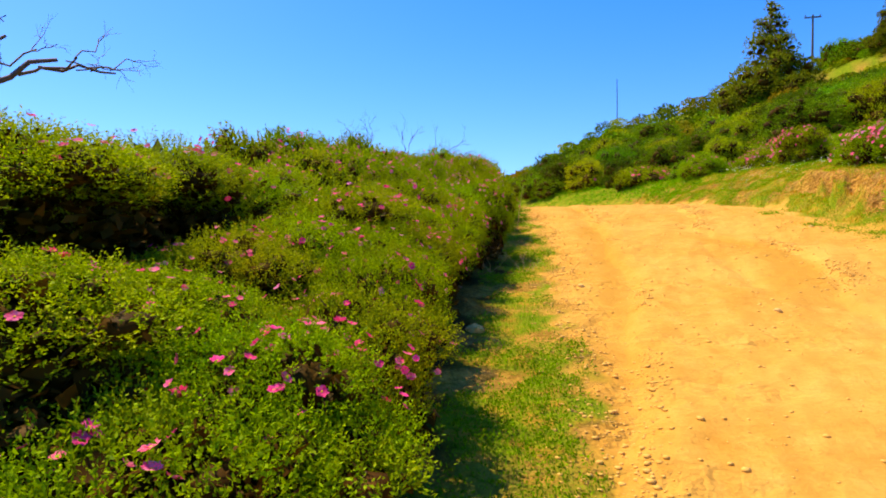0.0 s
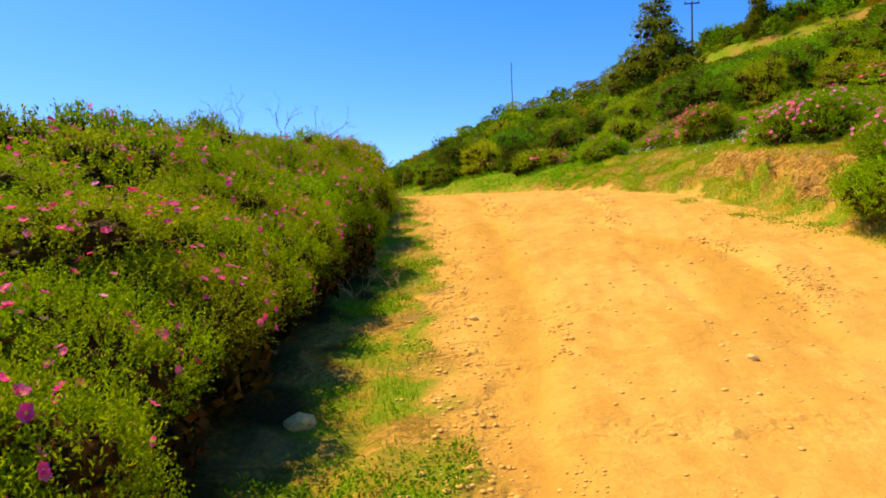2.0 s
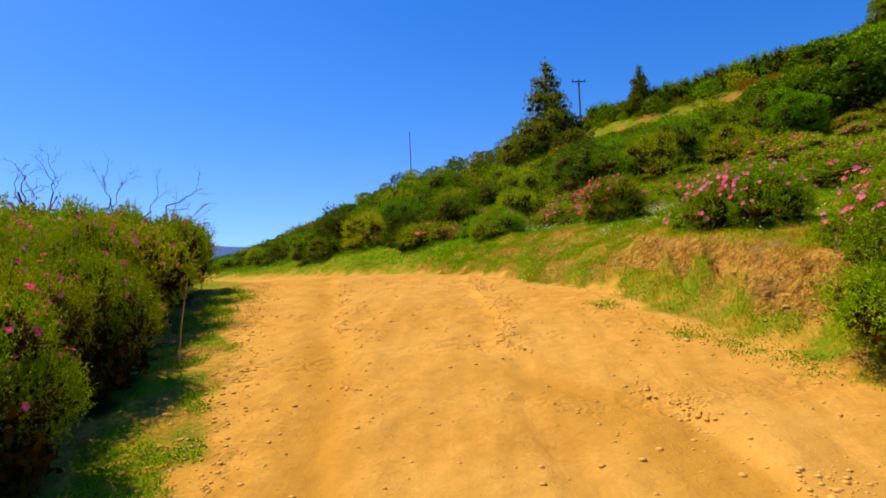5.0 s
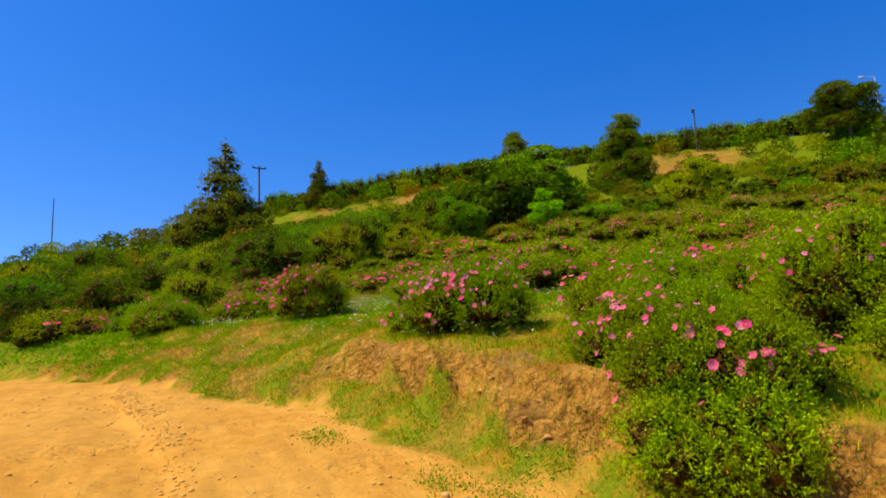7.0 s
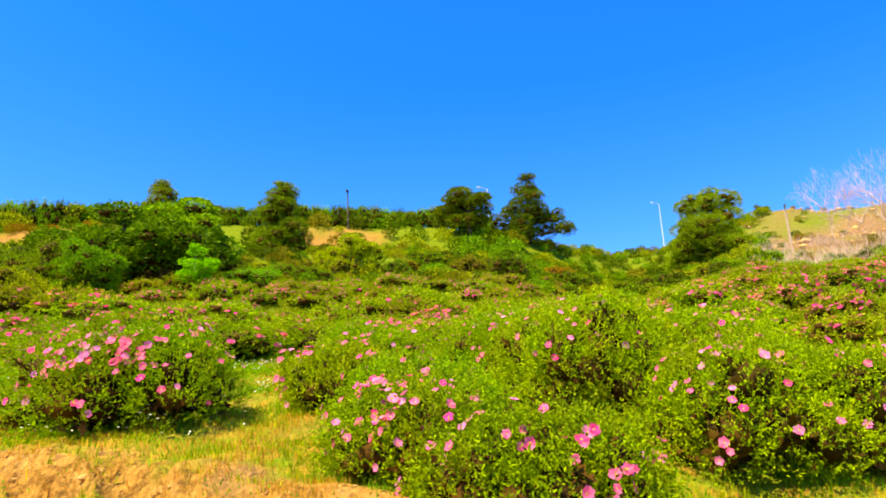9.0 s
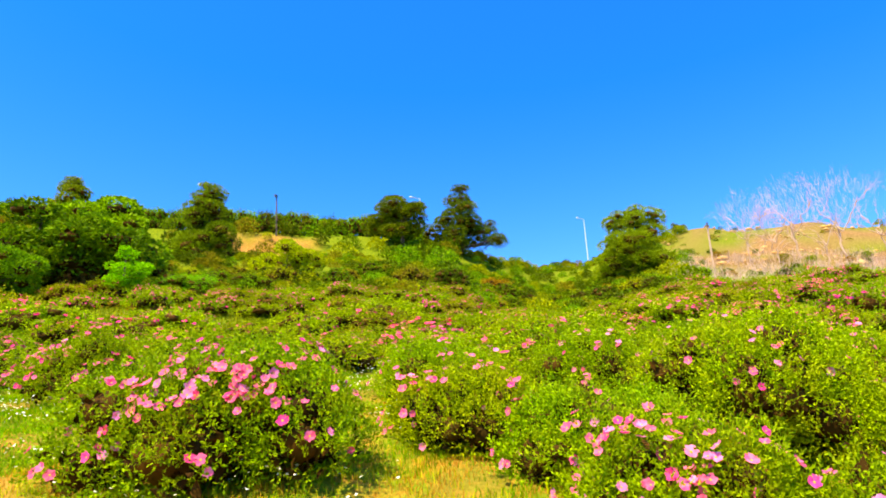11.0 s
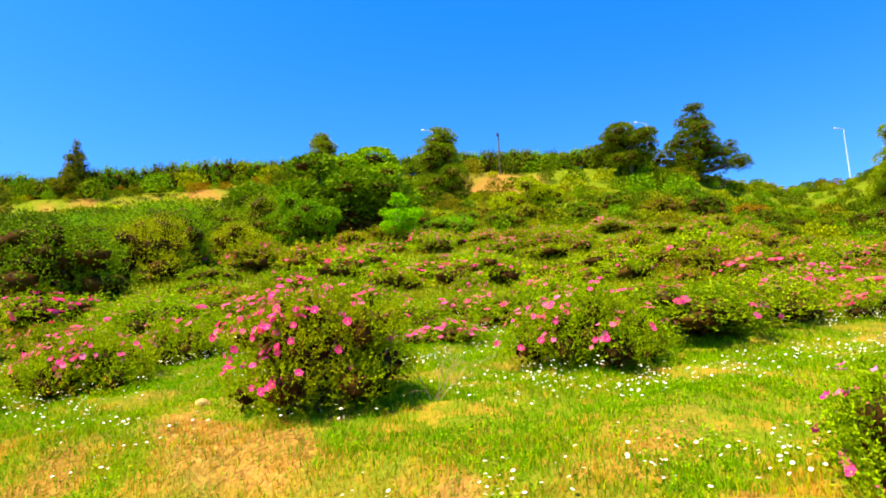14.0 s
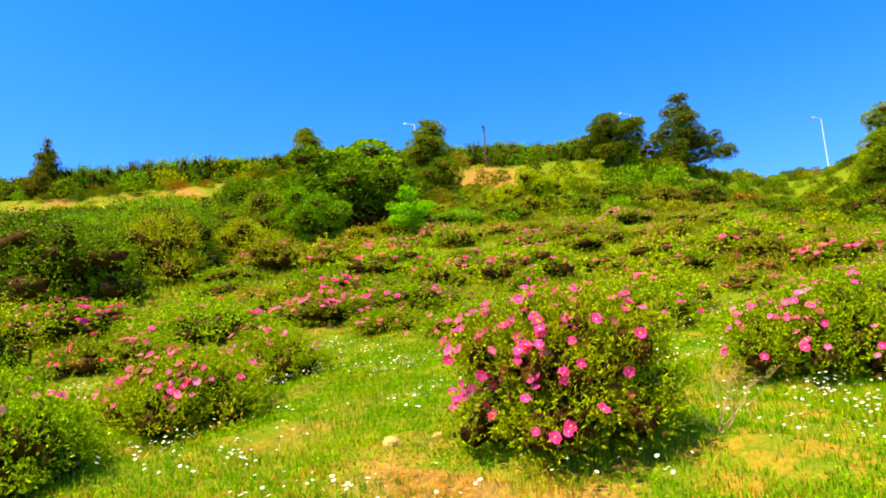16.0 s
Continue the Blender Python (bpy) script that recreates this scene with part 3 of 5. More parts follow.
def build_ground():
    gx, gy = spaced(-4.0, 4.5, 0.04, 900), spaced(0.5, 17.0, 0.04, 900)
    X, Y = np.meshgrid(gx, gy)
    Z = height(X, Y)
    V = np.stack([X, Y, Z], -1).reshape(-1, 3)
    road, bare = road_mask(X, Y).ravel(), bare_mask(X, Y).ravel()
    lush, pale, damp, hedge_shade = lush_mask(X, Y).ravel(), pale_mask(X, Y).ravel(), damp_mask(X, Y).ravel(), hedge_shade_mask(X, Y).ravel()
    nx, ny = len(gx), len(gy)
    i = (np.arange(ny - 1)[:, None] * nx + np.arange(nx - 1)).ravel()
    F = np.stack([i, i + 1, i + 1 + nx, i + nx], 1)
    kind = np.where(road[F].mean(1) > 0.5, 1, np.where((bare[F].mean(1) > 0.5) & (np.hypot(V[i, 0], V[i, 1] - 9) < 12) & (V[i, 0] > right_edge(V[i, 1]) - 0.3), 2, 0))
    made = {}
    for k, name, label, cat in ((0, "ground", "hillside of green and dry turf with bare patches", "ground"), (1, "road", "rutted sandy dirt road with loose pebbles", "road"), (2, "ground_bank", "crumbling bare orange earth bank beside the road", "bank")):
        f = F[kind == k]
        used, inv = np.unique(f, return_inverse=True)
        me = fast_mesh(name, V[used], [inv.reshape(-1, 4)], [GROUND], smooth=k != 2)
        for attr, val in (("road", road), ("bare", bare), ("lush", lush), ("pale", pale), ("damp", damp), ("hedge_shade", hedge_shade)):
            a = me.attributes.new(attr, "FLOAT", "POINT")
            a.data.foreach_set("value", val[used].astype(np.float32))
        made[name] = tagged(new(name, me), label, cat, kind="structure")
    return made


SHEETS = build_ground()


# ---- shrubs ----
FLOWERS = [petal_flower(np.random.RandomState(k), 1.0) for k in range(8)]
def low_flower(rng):
    vs, fs = [], []
    for k in range(5):
        a = 1.2566 * k + rng.uniform(-0.15, 0.15)
        o = len(vs)
        for d, w, h in ((0.02, 0.0, 0.0), (0.40, 0.32, 0.08), (0.52, 0.0, 0.04), (0.40, -0.32, 0.08)):
            vs.append((d * math.cos(a) - w * math.sin(a), d * math.sin(a) + w * math.cos(a), h + rng.uniform(-0.03, 0.03)))
        fs += [(o, o + 1, o + 2), (o, o + 2, o + 3)]
    return np.array(vs), np.array(fs), [0] * 10


LOW_FLOWERS = [low_flower(np.random.RandomState(20 + k)) for k in range(4)]
FLOWER_MESHES = [[fast_mesh("flower", v, [f], [m, YELLOW], s) for v, f, s in FLOWERS] for m in (PETAL, PETAL_PALE, PETAL_DEEP)]


def ground_at(x, y, sink=0.03):
    return float(height(x, y)) - sink


def clustered(rng, q, d, count, facing, lone=0.55):
    """Picks points for flowers: mostly in small knots, on the sunny and upper side."""
    score = d[:, 2] * 0.45 - facing * d[:, 0] + rng.normal(0, 0.5, len(d))
    heads = np.argsort(-score)[:max(1, int(count * lone))]
    far = np.linalg.norm(q[:, None] - q[heads][None], axis=2).min(1) + 0.03 * rng.uniform(0, 1, len(q)) - 0.02 * score
    return np.argsort(far)[:count]


def cistus_bush(seed, radius, height_m, n, leaf, flowers, single, mat, facing=0.5, tint=(0.65, 0.25, 0.10), skirt=0.0):
    """A rockrose: twiggy stems, dense small leaves, crumpled pink flowers."""
    rng = np.random.RandomState(seed)
    base = new("rockrose_bush")
    lobes = dome_lobes(rng, radius, height_m, 26 if single else 10, 0.34 if single else 0.42, skirt)
    stems = join(*[limb(rng, (rng.normal(0, 0.05), rng.normal(0, 0.05), 0), (x, y, z + rz * 0.5), 0.012, 0.004, 0.06, 5, 4) for x, y, z, rx, rz in lobes])
    part("woody_base", fast_mesh("woody_base", stems[0], [stems[1]], [TWIG]), base, "thin brown woody stems")["kind"] = "stuff"
    v, f = sprigs(rng, lobes, n, 0.085 if single else 0.15, leaf, 0.46)
    part("foliage", fast_mesh("foliage", v, [f], [mat]), base)
    # dark fill inside the lobes and under a raised skirt paints their shade
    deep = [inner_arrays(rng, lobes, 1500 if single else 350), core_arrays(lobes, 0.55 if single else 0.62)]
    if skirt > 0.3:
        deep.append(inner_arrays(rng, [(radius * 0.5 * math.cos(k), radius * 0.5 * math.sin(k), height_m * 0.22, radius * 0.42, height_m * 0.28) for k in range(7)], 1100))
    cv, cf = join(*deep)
    part("inner_foliage", fast_mesh("inner_foliage", cv, [cf], [INNER_SHADE]), base)
    if flowers:
        q, d = lobed_points(rng, lobes, flowers * 4, height_m * 0.2, 0.5)
        keep = clustered(rng, q, d, flowers, facing)
        q, d = q[keep] + d[keep] * (0.085 if single else 0.10), d[keep]
        if single:
            for p, w in zip(q, d):
                part("flower", FLOWER_MESHES[rng.choice(3, p=tint)][rng.randint(8)], base, "", Matrix.Translation(p) @ turn_to(unit(w + np.array([-0.15, -0.1, 0.25]) + rng.normal(0, 0.25, 3)), rng) @ Matrix.Scale(rng.uniform(0.033, 0.050), 4))
        else:
            fv, ff, fs = placed_flowers(rng, q, d, 0.075, LOW_FLOWERS)
            part("blossom", fast_mesh("blossom", fv, [ff], [PETAL_DEEP if seed % 2 else PETAL_RED], fs), base, "scattered pink open flowers")["kind"] = "stuff"
    return base


def put(ob, x, y, turn=0.0, scale=1.0, sink=0.03, tall=1.0):
    return pose(x, y, ground_at(x, y, sink), 0, 0, turn), (scale, scale, scale * tall)


def settle(ob, x, y, turn=0.0, scale=1.0, sink=0.03, tall=1.0):
    m, s = put(ob, x, y, turn, scale, sink, tall)
    ob.matrix_basis = m
    ob.scale = s
    return ob


def again(ob, x, y, turn=0.0, scale=1.0, sink=0.03, tall=1.0):
    m, s = put(ob, x, y, turn, scale, sink, tall)
    c = copy_thing(ob, m)
    c.scale = s
    return c


# near rockroses on the bank: x, y, radius, height, flowers
NEAR = [
    (1.90, 15.10, 0.58, 0.84, 120, "rockrose bush with deep pink flowers among white daisies"),
    (2.68, 11.62, 0.78, 0.74, 150, "broad rockrose bush covered in pink flowers on the bank"),
    (4.00, 14.35, 0.62, 0.62, 70, "small dark rockrose bush with pink flowers in grass"),
    (2.82, 8.62, 0.58, 0.50, 34, "green rockrose bush overhanging the earth bank"),
    (2.98, 9.42, 0.55, 0.48, 60, "low rockrose bush with pink flowers on the bank top"),
    (4.90, 9.15, 0.85, 0.98, 24, "tall leafy rockrose bush with few flowers"),
    (4.50, 7.90, 0.80, 0.85, 50, "rockrose bush with pink flowers and dry twigs"),
    (2.46, 8.30, 0.52, 0.60, 3, "leafy green rockrose bush hanging down the earth bank"),
    (3.65, 9.85, 0.60, 0.55, 40, "low rockrose bush with pink flowers"),
    (5.90, 10.30, 0.75, 0.70, 44, "rockrose bush with scattered pink flowers"),
    (3.90, 10.70, 0.55, 0.55, 36, "low rockrose bush with pink flowers"),
    (0.05, 17.50, 0.62, 0.62, 36, "rockrose bush with few pink flowers at the road bend"),
    (1.35, 17.85, 0.62, 0.50, 90, "low rockrose bush thick with pale pink flowers"),
    (2.60, 18.70, 0.60, 0.50, 60, "low rockrose bush with pink flowers in the meadow"),
    (5.60, 8.60, 0.85, 0.90, 48, "leafy rockrose bush with brown dead twigs inside"),
    (5.30, 11.60, 0.65, 0.60, 40, "rockrose bush with pink flowers above the bank"),
    (6.60, 9.60, 0.80, 0.80, 50, "rockrose bush with scattered pink flowers"),
]
for k, (x, y, r, h, fl, label) in enumerate(NEAR):
    b = cistus_bush(100 + k, r, h, int(27000 * r * r / 0.36), 0.024, int(fl * 1.55), True, CISTUS, tint=(0.1, 0.0, 0.9) if k == 0 else ((0.35, 0.05, 0.6) if y > 14 else (0.6, 0.22, 0.18)))
    tagged(settle(b, x, y, 0, 1, 0.05), label, "bush", "rockroses beside the road")

# the tall hedge of rockroses on the berm, along the road's other side
HEDGE = [cistus_bush(140 + k, 0.75, 1.05, 34000, 0.021, 60 + 8 * k, True, (CISTUS, CISTUS, CISTUS_DRY)[k], 0.0, (0.45, 0.05, 0.5), 0.42) for k in range(3)]
HEDGE += [cistus_bush(145 + k, 0.75, 1.05, 9000, 0.040, 40 + 6 * k, True, CISTUS_DRY if k == 2 else CISTUS, 0.0, (0.45, 0.05, 0.5), 0.2) for k in range(3)]
hedge_rng = np.random.RandomState(5)


def canopy(dl, y):
    """How high over the road the hedge's top stands, by the distance from the road's edge."""
    return float(np.interp(dl, [0.5, 0.8, 1.1, 1.5, 2.0, 2.6, 3.3, 4.5], [0.60, 0.72, 0.86, 0.98, 1.14, 1.28, 1.48, 1.66])) + 0.22 * float(step(5.2, 6.8, y)) * (1.0 - 0.8 * float(step(1.2, 2.2, dl))) + 0.22 * (1 - float(step(2.6, 4.8, y))) * float(step(1.5, 2.8, dl))


hedge_spots = []
for row, (off, every, size) in enumerate(((0.98, 0.60, 0.72), (1.70, 0.72, 0.80), (2.65, 0.95, 0.95), (3.9, 1.3, 1.05))):
    y = (1.05, 1.2, 1.0, 1.2)[row]
    while y < 14.0 - 0.2 * row:
        hedge_spots.append((float(left_edge(y)) - off - (float(np.interp(y, [2.3, 3.0, 5.2, 6.6], [0.0, 0.24, 0.24, 0.0])) if row == 0 else 0.0) - hedge_rng.uniform(-0.10, 0.12), y, size * hedge_rng.uniform(0.82, 1.18), row))
        y += every * hedge_rng.uniform(0.85, 1.2)
used = set()
for k, (x, y, s, row) in enumerate(hedge_spots):
    pick = (0 if (row < 2 and y < 9) or (row < 4 and y < 5) else 3) + k % 3
    ob = again(HEDGE[pick], x, y, hedge_rng.uniform(0, 360), s) if pick in used else settle(HEDGE[pick], x, y, 0, s)
    used.add(pick)
    top = float(road_z(y)) + canopy(float(left_edge(y)) - x, y) * hedge_rng.uniform(0.93, 1.12)
    ob.scale = (s, s, max(0.35, (top - ground_at(x, y)) / 1.05))
    tagged(ob, "tall olive-green rockrose bush with pink flowers in a hedge" if pick in (2, 5) else "tall rockrose bush with pink flowers in a roadside hedge", "bush", "rockrose hedge along the road")

# rockroses scattered over the meadow above the bank
MEADOW = [cistus_bush(170 + k, 0.7, 0.65, 2900, 0.062, (12, 48, 66, 90, 120)[k], False, (CISTUS, CISTUS, CISTUS_DRY, CISTUS, CISTUS)[k]) for k in range(5)]
MEADOW += [cistus_bush(180 + k, 0.7, 0.6, 7500, 0.040, (40, 70, 100)[k], False, CISTUS) for k in range(3)]
meadow_rng = np.random.RandomState(8)
spots = []
for _ in range(6000):
    az, r = meadow_rng.uniform(-16, 104), math.sqrt(meadow_rng.uniform(4.5 ** 2, 46 ** 2))
    x, y = r * math.sin(math.radians(az)), 9 + r * math.cos(math.radians(az))
    if r > np.interp(az, [-16, 2, 30, 45, 60, 70, 104], [14, 21, 28, 30, 38, 46, 46]) or x - right_edge(y) < 1.6:
        continue
    if any(math.hypot(x - q[0], y - q[1]) < q[2] + 0.5 for q in NEAR):
        continue
    if 12.2 < y < 16.5 and x < 5.4:
        continue
    if any(math.hypot(x - a, y - b) < 0.85 + 0.02 * r for a, b in spots):
        continue
    spots.append((x, y))
    if len(spots) == 298:
        break
MEADOW_WORDS = ("leafy green rockrose bush in the meadow", "rockrose bush with pink flowers in the meadow", "dry olive rockrose bush with pink flowers", "rockrose bush dotted with pink flowers", "olive rockrose bush thick with pink flowers", "leafy rockrose bush with a few pink flowers", "rockrose bush with pink flowers in long grass", "rockrose bush thick with pink flowers")
set_down = set()
for k, (x, y) in enumerate(spots):
    near = min(math.hypot(x + 0.8, y - 13.4), math.hypot(x, y - 9.0)) < 10.5
    pick, s = (5 + k % 3 if near else k % 5), meadow_rng.uniform(0.6, 1.3)
    ob = again(MEADOW[pick], x, y, meadow_rng.uniform(0, 360), s) if pick in set_down else settle(MEADOW[pick], x, y, 0, s)
    ob.scale = (s * meadow_rng.uniform(1.0, 1.7), s * meadow_rng.uniform(0.9, 1.4), s * meadow_rng.uniform(0.6, 1.0))
    set_down.add(pick)
    ob.name = "meadow_rockrose"
    tagged(ob, MEADOW_WORDS[pick], "bush", "rockroses in the meadow")


# ---- hillside scrub ----
def scrub_bush(seed, radius, height_m, n, leaf, mat):
    rng = np.random.RandomState(seed)
    base = new("scrub_bush")
    lobes = dome_lobes(rng, radius, height_m, 26, 0.32, 0.1)
    trunk = join(*[limb(rng, (rng.normal(0, 0.1), rng.normal(0, 0.1), 0), lobes[i][:3], 0.06, 0.02, 0.06, 4, 4) for i in range(5)])
    part("woody_base", fast_mesh("woody_base", trunk[0], [trunk[1]], [BARK]), base, "woody stems")["kind"] = "stuff"
    v, f = sprigs(rng, lobes, n, 0.26, leaf, 0.6, 6)
    part("foliage", fast_mesh("foliage", v, [f], [mat]), base)
    # dark leaves and cores paint the shade inside the bush
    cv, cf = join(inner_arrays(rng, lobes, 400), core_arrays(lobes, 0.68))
    part("inner_foliage", fast_mesh("inner_foliage", cv, [cf], [INNER_SHADE]), base)
    return base


SCRUB_SRC = [scrub_bush(200 + k, 1.9, 2.6, 3000, 0.16, SCRUB[k % 6]) for k in range(6)]
SCRUB_FINE = [scrub_bush(210 + k, 1.9, 2.6, 11000, 0.080, SCRUB[(0, 1, 2, 3)[k]]) for k in range(4)]
FINE_WORDS = ("dark green", "mid green", "bright green", "yellow-green")
SCRUB_WORDS = ("dark green", "mid green", "bright green", "yellow-green", "olive", "rust-tinged")
scrub_rng = np.random.RandomState(12)
scrub_spots = []
taken = np.full((1000, 2), 1e6)
for _ in range(16000):
    az = scrub_rng.uniform(-28, 103)
    rim = float(np.interp(az, RIM_AZ, RIM_R))
    r0 = float(np.interp(az, [-28, -12, 5, 30, 45, 62, 70, 103], [15, 12, 15, 27, 31, 38, 40, 50]))
    r = math.sqrt(scrub_rng.uniform(r0 * r0, (rim * 1.03) ** 2))
    x, y = r * math.sin(math.radians(az)), 9 + r * math.cos(math.radians(az))
    if left_edge(y) - 1 < x < right_edge(y) + 1.5 or ((7 < az < 26 or 43 < az < 54) and 0.85 < r / rim < 0.905 and scrub_rng.uniform() < 0.65):
        continue
    if (az > 84.5 and r / rim > 0.48) or (30.5 < az < 41.5 and r < 34):
        continue
    gap = 1.7 + 0.018 * r + (1.0 if az > 84 else 0) - (0.7 if 62 < az < 84 or (az < 5 and r < 30) or (5 < az < 34 and r < 40) else 0)
    if np.hypot(taken[:, 0] - x, taken[:, 1] - y).min() < gap or bare_mask(np.array(x), np.array(y)) > 0.3:
        continue
    pick = scrub_rng.choice(6, p=(0.36, 0.32, 0.24, 0.08, 0.0, 0.0) if 5 < az < 34 and r < 40 else (0.24, 0.32, 0.18, 0.13, 0.10, 0.03))
    if 15 < az < 25 and 44 < r < 57:
        pick = 3
    s = scrub_rng.uniform(0.6, 1.3) * (0.5 if az > 66 else 1.0) * (0.7 if r < r0 + 4 else 1.0) * (np.interp(r, [14, 50], [0.4, 1.0]) if az < 8 else 1.0)
    skyline = float(np.interp(az, AZ, EL)) + float(np.interp(az, [-5, 6, 8, 26, 30, 62, 68], [0.9, 0.4, -0.8, -0.8, -0.2, -0.2, 0.2]))
    most = (2.6 + r * math.tan(math.radians(skyline)) - ground_at(x, y)) / 2.9
    s = min(s, most) if r < rim * 0.93 else s * (0.7 if az > 7 else 1.0)
    if (7 < az < 26 or 43 < az < 54) and 0.78 < r / rim < 0.92:
        s = min(s, 0.62)
    if 38 < az < 72 and r < 0.8 * rim:
        s = min(s, (2.6 + r * math.tan(math.radians(skyline - float(np.interp(az, [38, 42, 56, 60, 72], [1.0, 3.4, 3.2, 2.4, 1.6])))) - ground_at(x, y)) / 2.7)
    if s < 0.22:
        continue
    taken[len(scrub_spots)] = x, y
    scrub_spots.append((x, y, r, pick, s, scrub_rng.uniform(0, 360)))
    if len(scrub_spots) == 900:
        break
scrub_spots.sort(key=lambda q: q[2])
first = set()
for k, (x, y, r, pick, s, a) in enumerate(scrub_spots[:270]):
    fine = k < 95 and pick < 4
    source, words = (SCRUB_FINE[pick], FINE_WORDS) if fine else (SCRUB_SRC[pick], SCRUB_WORDS)
    ob = again(source, x, y, a, s, 0.1) if (fine, pick) in first else settle(source, x, y, a, s, 0.1)
    ob.scale = (s * scrub_rng.uniform(0.9, 1.5), s * scrub_rng.uniform(0.9, 1.3), s * scrub_rng.uniform(0.75, 1.1))
    first.add((fine, pick))
    tagged(ob, f"{words[pick]} leafy scrub bush on the hillside", "bush", "scrub on the hillside")


def joined_scrub():
    """The far scrub, which nobody could count, as one mesh."""
    arrays = []
    for k in range(6):
        rng = np.random.RandomState(230 + k)
        lobes = dome_lobes(rng, 1.9, 2.6, 11, 0.42)
        q, d = lobed_points(rng, lobes, 420)
        arrays.append(join(leaf_arrays(rng, q, d, 0.36, 0.24), inner_arrays(rng, lobes, 130)))
    vs, fs, sl, n = [], [], [], 0
    low_rng = np.random.RandomState(77)
    low = []
    while len(low) < 330:
        az, r = low_rng.uniform(60, 87), math.sqrt(low_rng.uniform(38 ** 2, 99 ** 2))
        low.append((r * math.sin(math.radians(az)), 9 + r * math.cos(math.radians(az)), r, low_rng.choice(4), low_rng.uniform(0.3, 0.55), low_rng.uniform(0, 360)))
    while len(low) < 980:
        kind = len(low) % 5
        az = low_rng.uniform(*((38, 62), (38, 62), (7, 32), (64, 85), (64, 85))[kind])
        rim = float(np.interp(az, RIM_AZ, RIM_R))
        r = low_rng.uniform(*((30, 62), (30, 62), (0.74 * rim, 0.85 * rim), (0.6 * rim, rim), (0.93 * rim, 1.0 * rim))[kind])
        low.append((r * math.sin(math.radians(az)), 9 + r * math.cos(math.radians(az)), r, low_rng.choice(5), low_rng.uniform(0.22, 0.42), low_rng.uniform(0, 360)))
    while len(low) < 1070:
        az, r = low_rng.uniform(84, 104), low_rng.uniform(50, 98)
        x, y = r * math.sin(math.radians(az)), 9 + r * math.cos(math.radians(az))
        if waves(x, y, 14, 93) > 0.2:
            low.append((x, y, r, low_rng.choice([0, 1, 4, 4, 5]), low_rng.uniform(0.12, 0.34), low_rng.uniform(0, 360)))
    while len(low) < 1290:
        az = low_rng.uniform(5, 34)
        rim = float(np.interp(az, RIM_AZ, RIM_R))
        r = low_rng.uniform(0.83, 0.98) * rim
        if bare_mask(np.array(r * math.sin(math.radians(az))), np.array(9 + r * math.cos(math.radians(az)))) < 0.5:
            low.append((r * math.sin(math.radians(az)), 9 + r * math.cos(math.radians(az)), r, low_rng.choice(6), low_rng.uniform(0.15, 0.36), low_rng.uniform(0, 360)))
    for x, y, r, pick, s, a in scrub_spots[270:] + low:
        v, f = arrays[pick]
        c, w = math.cos(math.radians(a)), math.sin(math.radians(a))
        vs.append(np.stack([(v[:, 0] * c - v[:, 1] * w) * s + x, (v[:, 0] * w + v[:, 1] * c) * s + y, v[:, 2] * s + ground_at(x, y, 0.15)], 1))
        fs.append(f + n)
        sl.append(np.full(len(f), pick))
        n += len(v)
    tagged(new("far_scrub", fast_mesh("far_scrub", np.concatenate(vs), [np.concatenate(fs)], SCRUB, np.concatenate(sl))), "dense green and olive scrub covering the far hillside", "scrub", kind="stuff")


joined_scrub()
# bushes where the road drops behind the crest
for k, (x, y, size) in enumerate(((-5.2, 24.8, 0.58), (-7.0, 27.0, 0.50), (-9.2, 29.8, 0.34), (-3.9, 23.6, 0.48), (-6.2, 24.9, 0.42), (-8.2, 27.9, 0.36), (-2.6, 22.4, 0.42), (-11.0, 31.0, 0.25), (-1.2, 21.6, 0.5), (0.6, 21.4, 0.45), (-0.4, 19.4, 0.26), (-2.2, 20.6, 0.28))):
    ob = again(SCRUB_FINE[(0, 1, 1, 3, 2, 0)[k % 6]], x, y, k * 71 % 360, size, 0.1)
    tagged(ob, "dark green leafy bush beyond the road's crest", "bush", "bushes at the road's crest")
# row of bushes along the ridge
for k, az in enumerate(np.arange(10, 64, 1.15)):
    rim = float(np.interp(az, RIM_AZ, RIM_R)) * 0.985
    x, y = rim * math.sin(math.radians(az)), 9 + rim * math.cos(math.radians(az))
    tall = float(np.interp(az, [10, 14, 18, 20.5, 24, 28, 31, 37, 42, 47, 52, 56, 64], [2.7, 2.3, 2.6, 3.1, 2.7, 2.05, 1.9, 2.1, 2.1, 2.6, 2.6, 2.4, 2.2])) * scrub_rng.uniform(0.94, 1.05)
    ob = again(SCRUB_SRC[(1, 2, 1, 2, 0)[k % 5]], x, y, k * 67 % 360, tall / 2.6, 0.35)
    ob.scale = (0.78, 0.78, (tall + 0.3) / 2.55)
    ob.name = "ridge_bush"
    tagged(ob, "rounded green bush in a row along the ridge", "bush", "bushes along the ridge")


